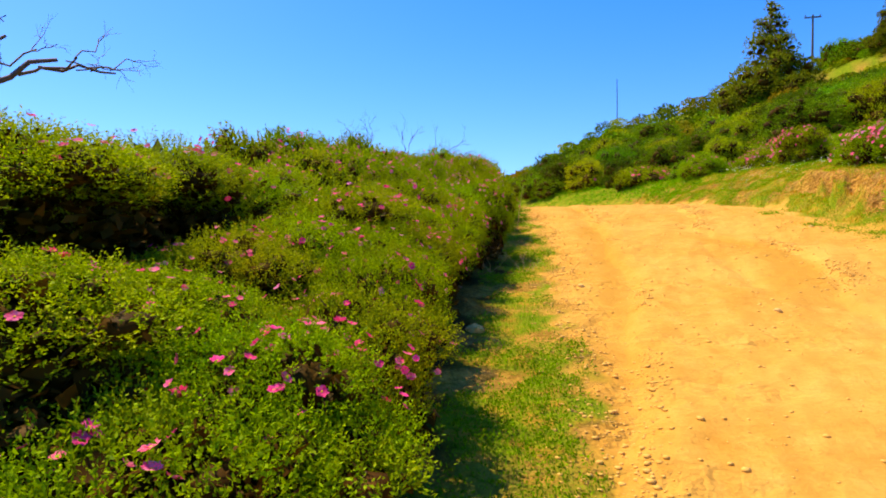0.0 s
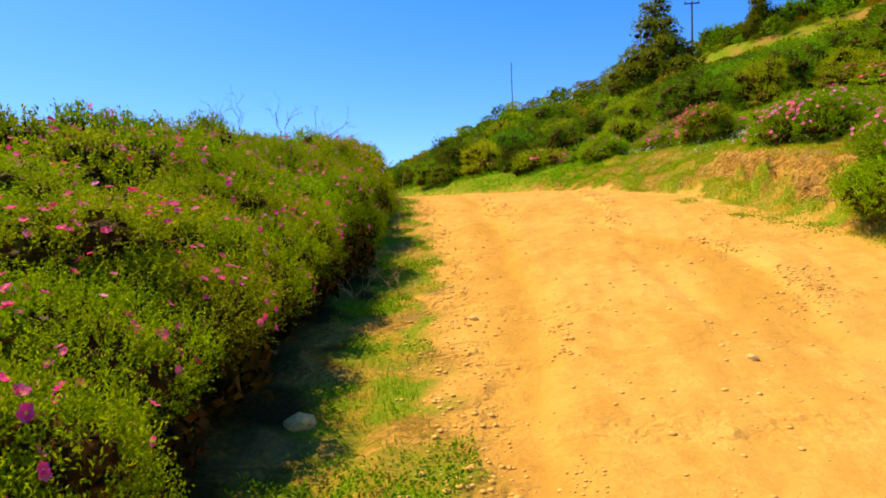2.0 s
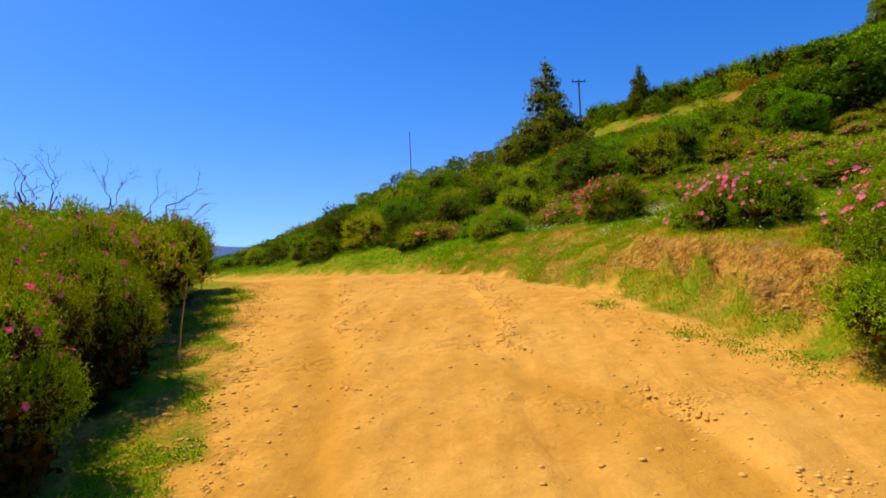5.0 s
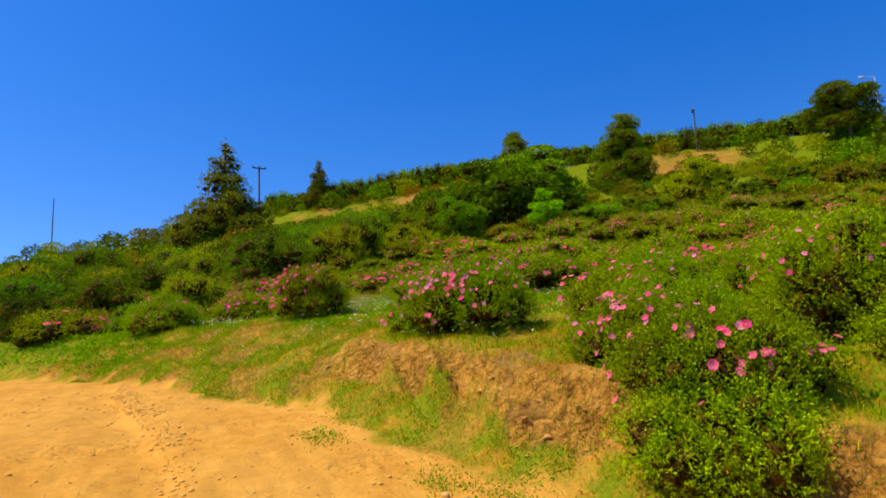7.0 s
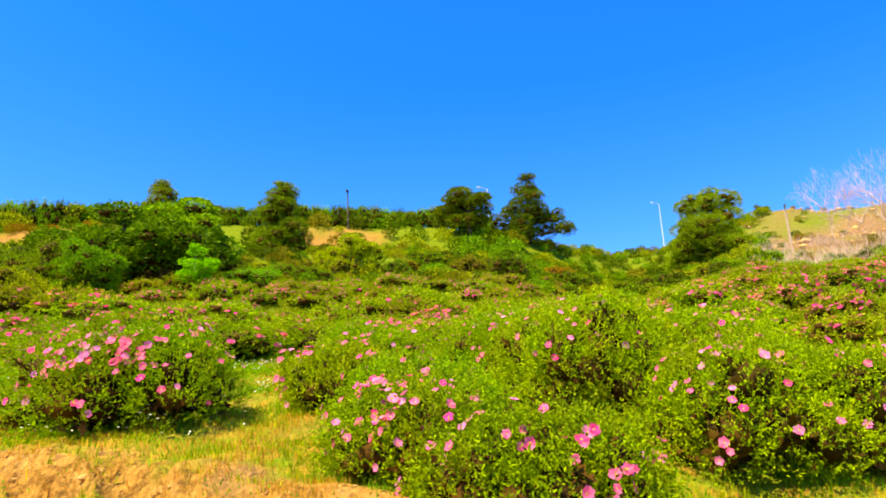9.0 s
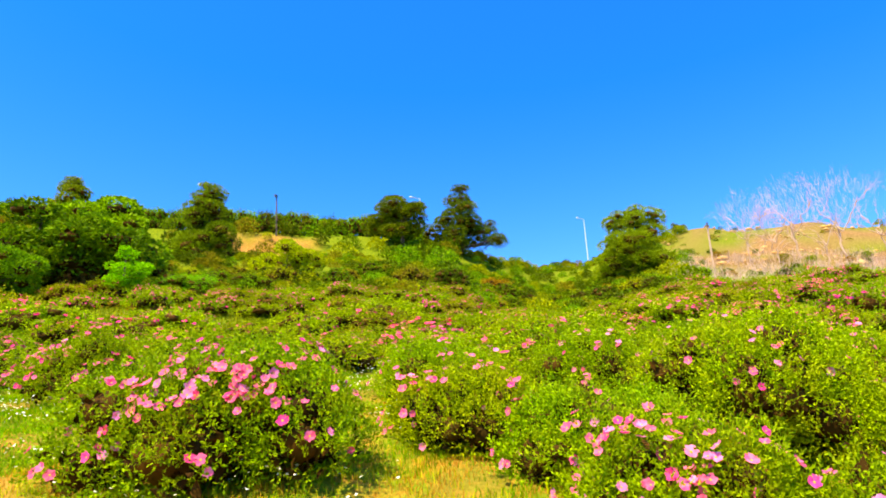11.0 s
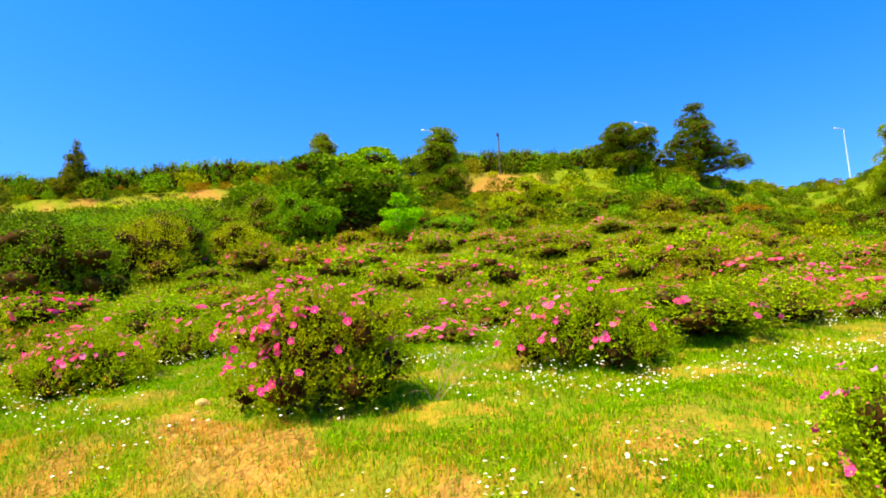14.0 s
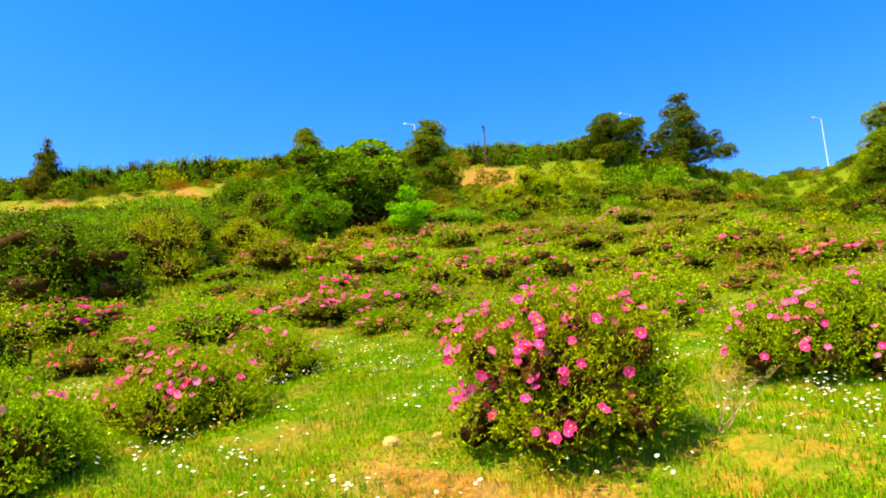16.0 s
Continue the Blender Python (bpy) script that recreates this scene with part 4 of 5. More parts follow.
# ---- trees ----
def tree(name, seed, tall, lobes, n, leaf, ratio, mat, bark, trunk_r, spread=0.9, up=0.25, squeeze=0.6, lean=0.0):
    """Tapered trunk, limbs to every lobe, and a crown of many small leaves."""
    rng = np.random.RandomState(seed)
    base = new(name)
    top = max(z for _, _, z, _, _ in lobes)
    t = tube_arrays([(lean * s * s, 0.03 * math.sin(s * 9) * tall * 0.1, s * top) for s in np.linspace(0, 1, 9)], np.linspace(trunk_r, trunk_r * 0.2, 9), 8)
    part("trunk", fast_mesh("trunk", t[0], [t[1]], [bark], smooth=True), base)
    limbs = []
    for x, y, z, rx, rz in lobes:
        s = max(0.1, min(0.95, (z - 0.35 * math.hypot(x, y)) / top))
        limbs.append(limb(rng, (lean * s * s, 0, s * top), (x, y, z), trunk_r * 0.35, trunk_r * 0.1, 0.05, 4, 4))
    lv, lf = join(*limbs)
    part("branchwork", fast_mesh("branchwork", lv, [lf], [bark]), base)
    q, d = lobed_points(rng, lobes, n, 0.1)
    v, f = leaf_arrays(rng, q, d, leaf, leaf * ratio, spread, up)
    crown = part("crown", fast_mesh("crown", v, [f], [mat]), base)
    # dark cores paint the shade within the crown
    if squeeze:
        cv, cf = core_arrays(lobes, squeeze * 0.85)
        part("inner_crown", fast_mesh("inner_crown", cv, [cf], [INNER_SHADE], smooth=True), crown)
    return base


def puffs(seed, rows, count):
    """Rounded pine clumps round a few given masses."""
    rng = np.random.RandomState(seed)
    out = []
    for x, y, z, r in rows:
        for _ in range(count):
            d = unit(rng.normal(0, 1, 3))
            k = r * rng.uniform(0.3, 0.5)
            out.append((x + d[0] * r * 0.65, y + d[1] * r * 0.65, z + d[2] * r * 0.42, k, k * 0.75))
    return out


def whorls(seed, tall, wide, layers, per, bottom=0.12, blunt=0.0):
    """Lobes of a cone-shaped conifer, in whorls of drooping boughs."""
    rng = np.random.RandomState(seed)
    rows = []
    for i in range(layers):
        s = bottom + (1 - bottom) * i / layers
        w = wide * (1 - s + blunt) * rng.uniform(0.8, 1.15)
        for k in range(max(2, int(per * (1 - 0.6 * s)))):
            a = rng.uniform(0, 6.283)
            for d in (0.45, 0.85):
                rows.append((w * d * math.cos(a), w * d * math.sin(a), tall * s + 0.08 * w * rng.normal(), 0.24 * w + 0.12, 0.14 * w + 0.14))
    rows.append((0, 0, tall * 0.95, 0.16, tall * 0.05))
    return rows


def stand(ob, label, x, y, top, tall, wide=1.0):
    """Sets a tree so that its tip reaches the given height."""
    g = ground_at(x, y, 0.15)
    k = max(0.2, (top - g) / tall)
    ob.matrix_basis = pose(x, y, g, 0, 0, (x * 37 + y * 11) % 360)
    ob.scale = (k * wide, k * wide, k)
    return tagged(ob, label, "tree")


stand(tree("conifer_tree", 301, 10, whorls(1, 10, 4.6, 18, 10, 0.04), 24000, 0.30, 0.30, CONIFER, BARK, 0.16, 1.0, 0.0, 0.6), "tall ragged brown-green conifer on the hillside", 5.35, 62.0, 20.6, 10)
stand(tree("conifer_tree", 302, 6, whorls(2, 6, 2.3, 12, 9), 10000, 0.26, 0.30, CONIFER, BARK, 0.12, 1.0, 0, 0.65), "small dark conifer on the ridge", 17.3, 77.0, 24.0, 6)
stand(tree("conifer_tree", 303, 6, puffs(3, [(0, 0, 5.6, 0.4), (0, 0, 5.1, 0.65), (0, 0, 4.5, 0.9), (0.1, 0, 3.8, 1.1), (0, 0, 3.1, 1.3), (0, 0, 2.4, 1.45), (0, 0, 1.7, 1.55), (0, 0, 1.0, 1.6)], 9), 15000, 0.22, 0.24, CASUARINA, BARK, 0.14, 1.0, 0.2, 0.7), "bushy green conifer on the ridge", 34.2, 60.5, 24.1, 6, 1.2)
stand(tree("conifer_tree", 304, 6.5, puffs(4, [(0.1, 0, 6.0, 0.6), (-0.1, 0, 5.4, 0.95), (0.1, 0, 4.7, 1.25), (0, 0, 4.0, 1.45), (0, 0, 3.3, 1.65), (0, 0, 2.5, 1.8), (0, 0, 1.7, 1.85), (0, 0, 1.0, 1.85)], 9), 17000, 0.22, 0.24, CASUARINA, BARK, 0.15, 1.0, 0.2, 0.7), "broad green conifer below the ridge", 38.5, 48.6, 22.3, 6.5, 1.25)


stand(tree("pine_tree", 305, 6.2, puffs(5, [(0.4, 0, 4.6, 1.9), (-1.6, 0.3, 3.6, 1.5), (1.9, -0.3, 3.2, 1.5), (0, 0.2, 2.2, 1.8)], 9), 16000, 0.28, 0.26, PINE, BARK, 0.2, 1.0, 0.3, 0.6), "rounded dark green pine on the hillside", 58.5, 40.6, 25.1, 6.0, 1.35)
stand(tree("pine_tree", 306, 9.4, puffs(6, [(0, 0, 8.6, 0.9), (-0.3, 0.3, 7.2, 1.3), (0.5, -0.2, 5.8, 1.7), (-1.2, 0.2, 4.8, 1.7), (0.2, 0.2, 4.2, 1.9), (1.9, 0.1, 3.6, 1.9), (-2.2, 0.4, 3.0, 1.8), (0.2, 0, 2.4, 2.3), (-1.5, 0, 1.4, 1.9), (2.4, 0, 1.6, 1.9)], 10), 22000, 0.28, 0.24, PINE, BARK, 0.22, 1.0, 0.3, 0.6), "tall ragged dark green pine on the hillside", 65.5, 36.4, 27.6, 9.3, 1.3)
stand(tree("casuarina_tree", 307, 7.5, puffs(7, [(0, 0, 6.1, 1.1), (-1.0, 0, 5.3, 1.3), (1.1, 0.2, 5.1, 1.4), (0, 0.3, 3.9, 2.0), (-1.2, 0, 3.0, 1.9), (1.3, 0, 3.0, 1.9), (0, 0, 1.8, 2.2), (-1.5, -0.5, 1.4, 1.8), (1.6, 0.4, 1.4, 1.8)], 10), 34000, 0.27, 0.16, CASUARINA, BARK, 0.16, 0.9, 0.35, 0.62), "feathery grey-green tree beside the street lamp", 69.0, 18.0, 22.8, 7.2, 1.35)
stand(tree("young_tree", 308, 3.2, puffs(8, [(0, 0, 2.6, 0.55), (-0.5, 0, 1.9, 0.7), (0.6, 0.2, 1.6, 0.7), (0, 0.1, 1.0, 0.8)], 6), 4200, 0.12, 0.55, LIME, BARK, 0.05, 1.0, 0.1, 0), "bright lime-green young tree at the scrub's edge", 16.9, 30.8, 9.6, 3.2, 1.2)
stand(tree("broadleaf_tree", 309, 4.6, puffs(9, [(0, 0, 3.6, 1.7), (-1.8, 0, 2.6, 1.6), (1.9, 0, 2.7, 1.6), (0.3, 0, 1.7, 2.1)], 8), 13000, 0.19, 0.55, SCRUB[2], BARK, 0.14, 1.0, 0.2, 0.68), "wide bright green broadleaf tree on the hillside", 23.2, 40.0, 14.4, 4.6, 1.35)
stand(tree("broadleaf_tree", 310, 4.6, puffs(10, [(0, 0, 3.4, 1.8), (-2.0, 0, 2.4, 1.7), (2.0, 0, 2.3, 1.7), (0, 0, 1.6, 2.3)], 8), 13000, 0.19, 0.55, SCRUB[1], BARK, 0.14, 1.0, 0.2, 0.68), "dense green broadleaf tree on the hillside", 16.6, 36.0, 12.0, 4.6, 1.4)
stand(tree("broadleaf_tree", 312, 4.4, puffs(12, [(0, 0, 3.3, 1.7), (-1.7, 0.4, 2.6, 1.5), (1.8, 0, 2.4, 1.6), (0, 0, 1.7, 2.0)], 8), 13000, 0.16, 0.55, SCRUB[2], BARK, 0.14, 1.0, 0.2, 0.6), "bright green broadleaf tree with a dark hollow beneath", 12.6, 31.6, 8.8, 4.4, 1.1)
stand(tree("broadleaf_tree", 313, 4.4, puffs(13, [(-0.6, -0.8, 3.6, 1.5), (1.4, -1.2, 3.2, 1.2), (0.4, 0.9, 3.8, 1.7), (-2.0, 0.2, 3.2, 1.4), (2.4, 0.3, 3.2, 1.1)], 10), 18000, 0.14, 0.55, SCRUB[2], BARK, 0.14, 1.0, 0.2, 0.85), "spreading green broadleaf tree over a dark hollow", 17.3, 35.4, 11.0, 4.4, 1.0)
# dark tangle added under the canopy to stand in for the hollow's deep shade
hollow_rng = np.random.RandomState(66)
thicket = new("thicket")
tv, tf = inner_arrays(hollow_rng, [(hollow_rng.normal(0, 0.9), hollow_rng.normal(0, 0.7), hollow_rng.uniform(0.4, 1.3), 0.9, 0.8) for _ in range(14)], 2600)
part("dead_foliage", fast_mesh("dead_foliage", tv, [tf], [INNER_SHADE]), thicket)["kind"] = "stuff"
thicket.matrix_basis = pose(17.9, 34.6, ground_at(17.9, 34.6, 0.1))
tagged(thicket, "added dark tangle standing in for the shaded hollow under the trees", "thicket")
stand(tree("broadleaf_tree", 314, 3.0, puffs(14, [(0, 0, 1.9, 1.3), (-1.2, 0, 1.6, 1.2), (1.3, 0, 1.5, 1.2)], 9), 9000, 0.12, 0.55, SCRUB[0], BARK, 0.1, 1.0, 0.2, 0.8), "dense dark green shrub tree at the scrub's edge", 14.6, 34.6, 9.2, 3.0, 1.2)
stand(tree("broadleaf_tree", 311, 3.4, puffs(11, [(0, 0, 2.4, 1.7), (-1.6, 0, 1.8, 1.4), (1.7, 0, 1.7, 1.4)], 9), 8000, 0.17, 0.55, SCRUB[3], BARK, 0.1, 1.0, 0.2, 0.68), "flat-topped yellow-green shrub tree on the hillside", 31.6, 34.6, 13.0, 3.4)


# ---- bare and dead trees ----
def twig_haze(rng, n, wide, low, tall):
    """Hair-fine twigs that fill a bare crown."""
    q = unit(rng.normal(0, 1, (n, 3))) * rng.uniform(0.2, 1.0, (n, 1)) ** 0.6 * (wide, wide, 0.5 * (tall - low)) + (0, 0, 0.5 * (low + tall))
    way = unit(np.stack([q[:, 0], q[:, 1], np.full(n, wide)], 1) + rng.normal(0, 0.4 * wide, (n, 3)))
    return leaf_arrays(rng, q, way, 0.34, 0.007, 0.3, 0.3)


def bare_tree(seed, start_ways, mat, label, x, y, scale=1.0, haze=0):
    rng = np.random.RandomState(seed)
    base = new("bare_tree")
    for k, (way, length, r) in enumerate(start_ways):
        v, f = join(*branching(rng, (0, 0, 0 if k == 0 else 0.85 * start_ways[0][1]), way, length, r, 4, 0.5))
        part("trunk" if k == 0 else "limb", fast_mesh("limb", v, [f], [mat]), base)
    if haze:
        v, f = twig_haze(rng, haze, 1.15, 0.9, 3.0)
        part("crown", fast_mesh("crown", v, [f], [PINK_TWIG]), base, "haze of fine pinkish twigs")
    base.matrix_basis = pose(x, y, ground_at(x, y))
    base.scale = (scale,) * 3
    return tagged(base, label, "tree")


bare_tree(401, [((0.0, 0.0, 1), 1.8, 0.06), ((0.62, 0.80, 0.55), 1.0, 0.04), ((0.4, 0.5, 1.0), 0.8, 0.03)], DEAD, "leafless dead tree with dark purple-brown branches", -6.95, 4.05)
bare_tree(402, [((0.1, 0.0, 1), 1.55, 0.05), ((1.0, 0.1, 0.10), 1.3, 0.05), ((0.95, 0.1, 0.5), 1.1, 0.025)], DEAD, "leafless dead tree behind the hedge", -8.9, 18.1, 1.02)
bare_tree(403, [((0.0, 0.0, 1), 1.3, 0.05), ((-0.3, 0.1, 0.9), 1.3, 0.04), ((0.4, 0.1, 0.9), 1.2, 0.035)], DEAD, "leafless dead tree behind the hedge", -9.9, 17.0, 1.02)
for k, (x, y, s) in enumerate(((65, 6.8, 2.3), (66, 2.6, 2.7), (64, 4.6, 2.0), (67, -1.2, 2.8), (63, 0.8, 1.8), (68, -4.5, 2.4), (62, 6.2, 1.3))):
    bare_tree(410 + k, [((0.1, 0.1, 1), 1.1, 0.035), ((0.3, 0.5, 0.9), 1.2, 0.026), ((-0.2, -0.5, 0.9), 1.2, 0.026), ((0.1, 0.9, 0.7), 1.0, 0.02)], PALE_WOOD, "pale leafless dry tree with fine twigs on the stony slope", x, y, s, 520 if k < 4 else 0)


# ---- poles and lamps ----
def tube_part(name, points, radii, mat, parent, sides=10, label=""):
    v, f = tube_arrays(points, radii, sides)
    return part(name, fast_mesh(name, v, [f], [mat], smooth=True), parent, label)


def box_part(name, size, at, mat, parent, bevel=0.01):
    bm = bmesh.new()
    bmesh.ops.create_cube(bm, size=1.0, matrix=Matrix.Translation(at) @ Matrix.Diagonal((*size, 1)))
    bmesh.ops.bevel(bm, geom=bm.edges[:], offset=bevel, segments=2, affect="EDGES")
    me = bpy.data.meshes.new(name)
    bm.to_mesh(me)
    bm.free()
    me.materials.append(mat)
    return part(name, me, parent)


def street_lamp(x, y, top, turn):
    g = ground_at(x, y, 0.1)
    tall = top - g
    base = new("street_lamp")
    tube_part("pole", [(0, 0, 0), (0, 0, 0.3), (0, 0, tall)], [0.12, 0.09, 0.05], STEEL, base)
    tube_part("arm", [(0, 0, tall - 0.03), (-0.5, 0, tall + 0.06), (-1.0, 0, tall + 0.08)], [0.04, 0.035, 0.03], STEEL, base)
    v, f = tube_arrays([(-0.9, 0, tall + 0.07), (-1.0, 0, tall + 0.08), (-1.4, 0, tall + 0.09), (-1.5, 0, tall + 0.07)], [0.03, 0.10, 0.12, 0.04], 10)
    part("lamp_head", fast_mesh("lamp_head", v, [f], [STEEL], smooth=True), base, "pale grey lamp head")
    base.matrix_basis = pose(x, y, g, 0, 0, turn)
    return tagged(base, "tall galvanised street lamp on the hillside", "street lamp", "street lamps on the hill")


street_lamp(94.1, 27.9, 28.9, -35)
street_lamp(66.8, 42.4, 27.4, -35)
street_lamp(56.9, 67.5, 31.2, -35)


def utility_pole(x, y, top, arms=True, wood=POLE_WOOD):
    g = ground_at(x, y, 0.1)
    tall = top - g
    base = new("utility_pole")
    tube_part("pole", [(0, 0, 0), (0, 0, tall)], [0.13, 0.09] if arms else [0.09, 0.07], wood, base)
    if arms:
        box_part("crossarm", (1.7, 0.12, 0.14), (0, 0, tall - 0.25), POLE_WOOD, base)
        for k in (-0.75, 0, 0.75):
            tube_part("insulator", [(k, 0, tall - 0.18), (k, 0, tall - 0.1), (k, 0, tall + 0.06)], [0.03, 0.06, 0.035], DARK_STEEL, base)
    else:
        box_part("bracket", (0.5, 0.14, 0.3), (-0.15, 0, tall - 0.2), DARK_STEEL, base)
    base.matrix_basis = pose(x, y, g, 0, 0, 8)
    return base


tagged(utility_pole(11.1, 81.0, 23.9), "wooden utility pole with a crossarm on the ridge", "utility pole")
tagged(utility_pole(52.6, 53.1, 26.0, False), "slim brown wooden pole with a small dark bracket", "pole")
tagged(utility_pole(60.6, 10.1, 17.2, False, PALE_WOOD), "pale weathered wooden pole on the slope", "pole")
mast_x, mast_y = -17.2, 139.0
mast = new("radio_mast")
mast_g = ground_at(mast_x, mast_y, 0.2)
tube_part("pole", [(0, 0, 0), (0, 0, 31.5 - mast_g)], [0.12, 0.08], DARK_STEEL, mast)
mast.matrix_basis = pose(mast_x, mast_y, mast_g)
tagged(mast, "thin dark mast on the far ridge", "mast")


# ---- far hills, their haze painted blue ----
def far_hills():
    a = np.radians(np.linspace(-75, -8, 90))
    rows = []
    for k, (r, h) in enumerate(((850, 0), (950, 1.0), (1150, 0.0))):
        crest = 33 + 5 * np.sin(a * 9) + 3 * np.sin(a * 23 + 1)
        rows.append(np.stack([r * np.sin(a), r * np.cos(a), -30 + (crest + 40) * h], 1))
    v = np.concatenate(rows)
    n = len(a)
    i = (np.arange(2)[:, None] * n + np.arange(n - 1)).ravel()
    tagged(new("backdrop", fast_mesh("backdrop", v, [np.stack([i, i + 1, i + 1 + n, i + n], 1)], [PAINTED_HAZE], smooth=True)), "distant hazy blue hills", "hill", kind="structure")


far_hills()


# ---- grass, daisies, pebbles ----
def blades(name, seed, xs, ys, tall, wide, mat, label, cat="grass"):
    rng = np.random.RandomState(seed)
    n = len(xs)
    z = height(xs, ys) - 0.01
    a = rng.uniform(0, 6.283, n)
    lean = rng.uniform(0.1, 0.75, n)
    L = tall * rng.uniform(0.45, 1.25, n)
    sx, sy = np.cos(a) * wide, np.sin(a) * wide
    b = rng.uniform(0, 6.283, n)
    dx, dy = np.cos(b) * lean * L, np.sin(b) * lean * L
    p = np.stack([xs, ys, z], 1)
    side = np.stack([sx, sy, 0 * sx], 1)
    mid = p + np.stack([dx * 0.35, dy * 0.35, L * 0.6], 1)
    tip = p + np.stack([dx, dy, L * (1 - 0.3 * lean)], 1)
    v = np.stack([p - side, p + side, mid + side * 0.7, mid - side * 0.7, tip], 1).reshape(-1, 3)
    k = np.arange(n)[:, None] * 5
    f4, f3 = k + [[0, 1, 2, 3]], k + [[3, 2, 4]]
    tagged(new(name, fast_mesh(name, v, [f4, f3], [mat])), label, cat, kind="stuff")


def clover(name, seed, xs, ys, tall, leaf, mat, label):
    """Low leafy weeds: many small leaves held at all heights."""
    rng = np.random.RandomState(seed)
    clump = 0.55 + 0.45 * waves(xs, ys, 0.25, seed + 300)
    at = np.stack([xs, ys, height(xs, ys) + tall * clump * rng.uniform(0.05, 1.0, len(xs))], 1)
    v, f = leaf_arrays(rng, at, rng.normal(0, 0.8, at.shape), leaf, leaf * 0.5, 0.6, 0.5)
    tagged(new(name, fast_mesh(name, v, [f], [mat])), label, "weeds", kind="stuff")


def sown(seed, n, x0, x1, y0, y1, rule):
    rng = np.random.RandomState(seed)
    x, y = rng.uniform(x0, x1, n), rng.uniform(y0, y1, n)
    ok = rng.uniform(0, 1, n) < rule(x, y)
    return x[ok], y[ok]


def verge_rule(x, y):
    return (1 - step(0.1, 0.5, road_mask(x, y))) * (1 - 0.92 * bare_mask(x, y)) * step(-0.35, 0.45, waves(x, y, 1.1, 41)) * np.where((np.abs(x - right_edge(y)) < 0.35) & (y < 12.5), 0.35 + 0.5 * step(0.0, 0.5, waves(x, y, 1.0, 49)), 1.0)


def dry_rule(x, y):
    dr = x - right_edge(y)
    return (1 - step(0.1, 0.6, road_mask(x, y))) * step(-0.2, 0.6, waves(x, y, 1.2, 42) + 0.8 * (np.abs(dr - 0.9) < 0.8))


x, y = sown(11, 280000, -4.2, 0.3, 1.5, 13.5, lambda x, y: (1 - step(0.2, 0.7, road_mask(x, y))) * (1 - 0.95 * step(0.2, 0.6, bare_mask(x, y))) * step(-0.2, 0.35, waves(x, y, 1.5, 46) + 0.7 * np.exp(-((x + 0.7) / 0.4) ** 2 - ((y - 3.1) / 0.9) ** 2)) * (left_edge(y) - x < 0.9) * (x < left_edge(y) + 0.3) * (1 - hedge_shade_mask(x, y)))
clover("verge_weeds", 11, x, y, 0.08, 0.020, GRASS, "low bright green weeds at the road's edge")
x, y = sown(1, 75000, -4.2, 0.3, 1.5, 13.5, lambda x, y: verge_rule(x, y) * (left_edge(y) - x < 1.5) * (x < left_edge(y) + 0.4) * (1 - hedge_shade_mask(x, y)))
blades("verge_grass", 1, x, y, 0.05, 0.0028, GRASS, "short bright green grass along the road's edge")
x, y = sown(13, 150000, -0.8, 6.0, 11.5, 18.5, lambda x, y: (1 - step(0.1, 0.5, road_mask(x, y))) * (1 - bare_mask(x, y)) * step(-0.3, 0.5, waves(x, y, 1.4, 47)) * (x > right_edge(y) + 0.1))
clover("meadow_weeds", 13, x, y, 0.075, 0.020, GRASS, "low bright green leafy weeds in the meadow")
x, y = sown(14, 90000, -12.0, 0.0, 15.5, 30.0, lambda x, y: (x > right_edge(y) + 0.1) * (x < right_edge(y) + 4.5) * step(-0.8, 0.3, waves(x, y, 1.6, 48)))
clover("crest_weeds", 14, x, y, 0.16, 0.05, GRASS, "green weeds and grass beyond the crest")
x, y = sown(15, 90000, 0.2, 3.0, 6.5, 13.5, lambda x, y: np.maximum(np.exp(-((x - right_edge(y) - 0.14) / 0.20) ** 2) * step(-0.25, 0.4, waves(x, y, 1.0, 49)), sum(np.exp(-((x - a) / 0.13) ** 2 - ((y - b) / 0.22) ** 2) for a, b in ((1.38, 9.40), (1.62, 9.0), (1.86, 8.62), (0.95, 10.55)))))
clover("edge_weeds", 15, x, y, 0.06, 0.020, GRASS, "patchy green weeds along the foot of the bank")
x, y = sown(2, 230000, -1.5, 7.5, 7.0, 20.0, lambda x, y: verge_rule(x, y) * (x > right_edge(y) - 0.3))
blades("meadow_grass", 2, x, y, 0.060, 0.0026, GRASS, "lush green meadow grass on the slope")
x, y = sown(7, 150000, -1.2, 5.2, 12.5, 18.5, lambda x, y: (1 - step(0.1, 0.5, road_mask(x, y))) * (1 - 0.85 * bare_mask(x, y)) * step(-0.9, 0.2, waves(x, y, 1.3, 45)) * (x > right_edge(y) - 0.1))
blades("short_grass", 7, x, y, 0.05, 0.0024, GRASS, "dense short green grass on the slope")
x, y = sown(3, 120000, -1.5, 7.5, 6.5, 20.0, lambda x, y: dry_rule(x, y) * (1 - 0.9 * bare_mask(x, y)) * (x > right_edge(y) - 0.2))
blades("yellow_grass", 3, x, y, 0.068, 0.003, GRASS_MID, "yellowing meadow grass")
x, y = sown(4, 50000, -2.0, 6.0, 6.5, 18.0, lambda x, y: dry_rule(x, y) * (1 - 0.85 * bare_mask(x, y)) * (x > right_edge(y) - 0.2) * (x < right_edge(y) + 2.5))
blades("dry_grass", 4, x, y, 0.055, 0.0025, STRAW, "dry straw-coloured grass on the bank")
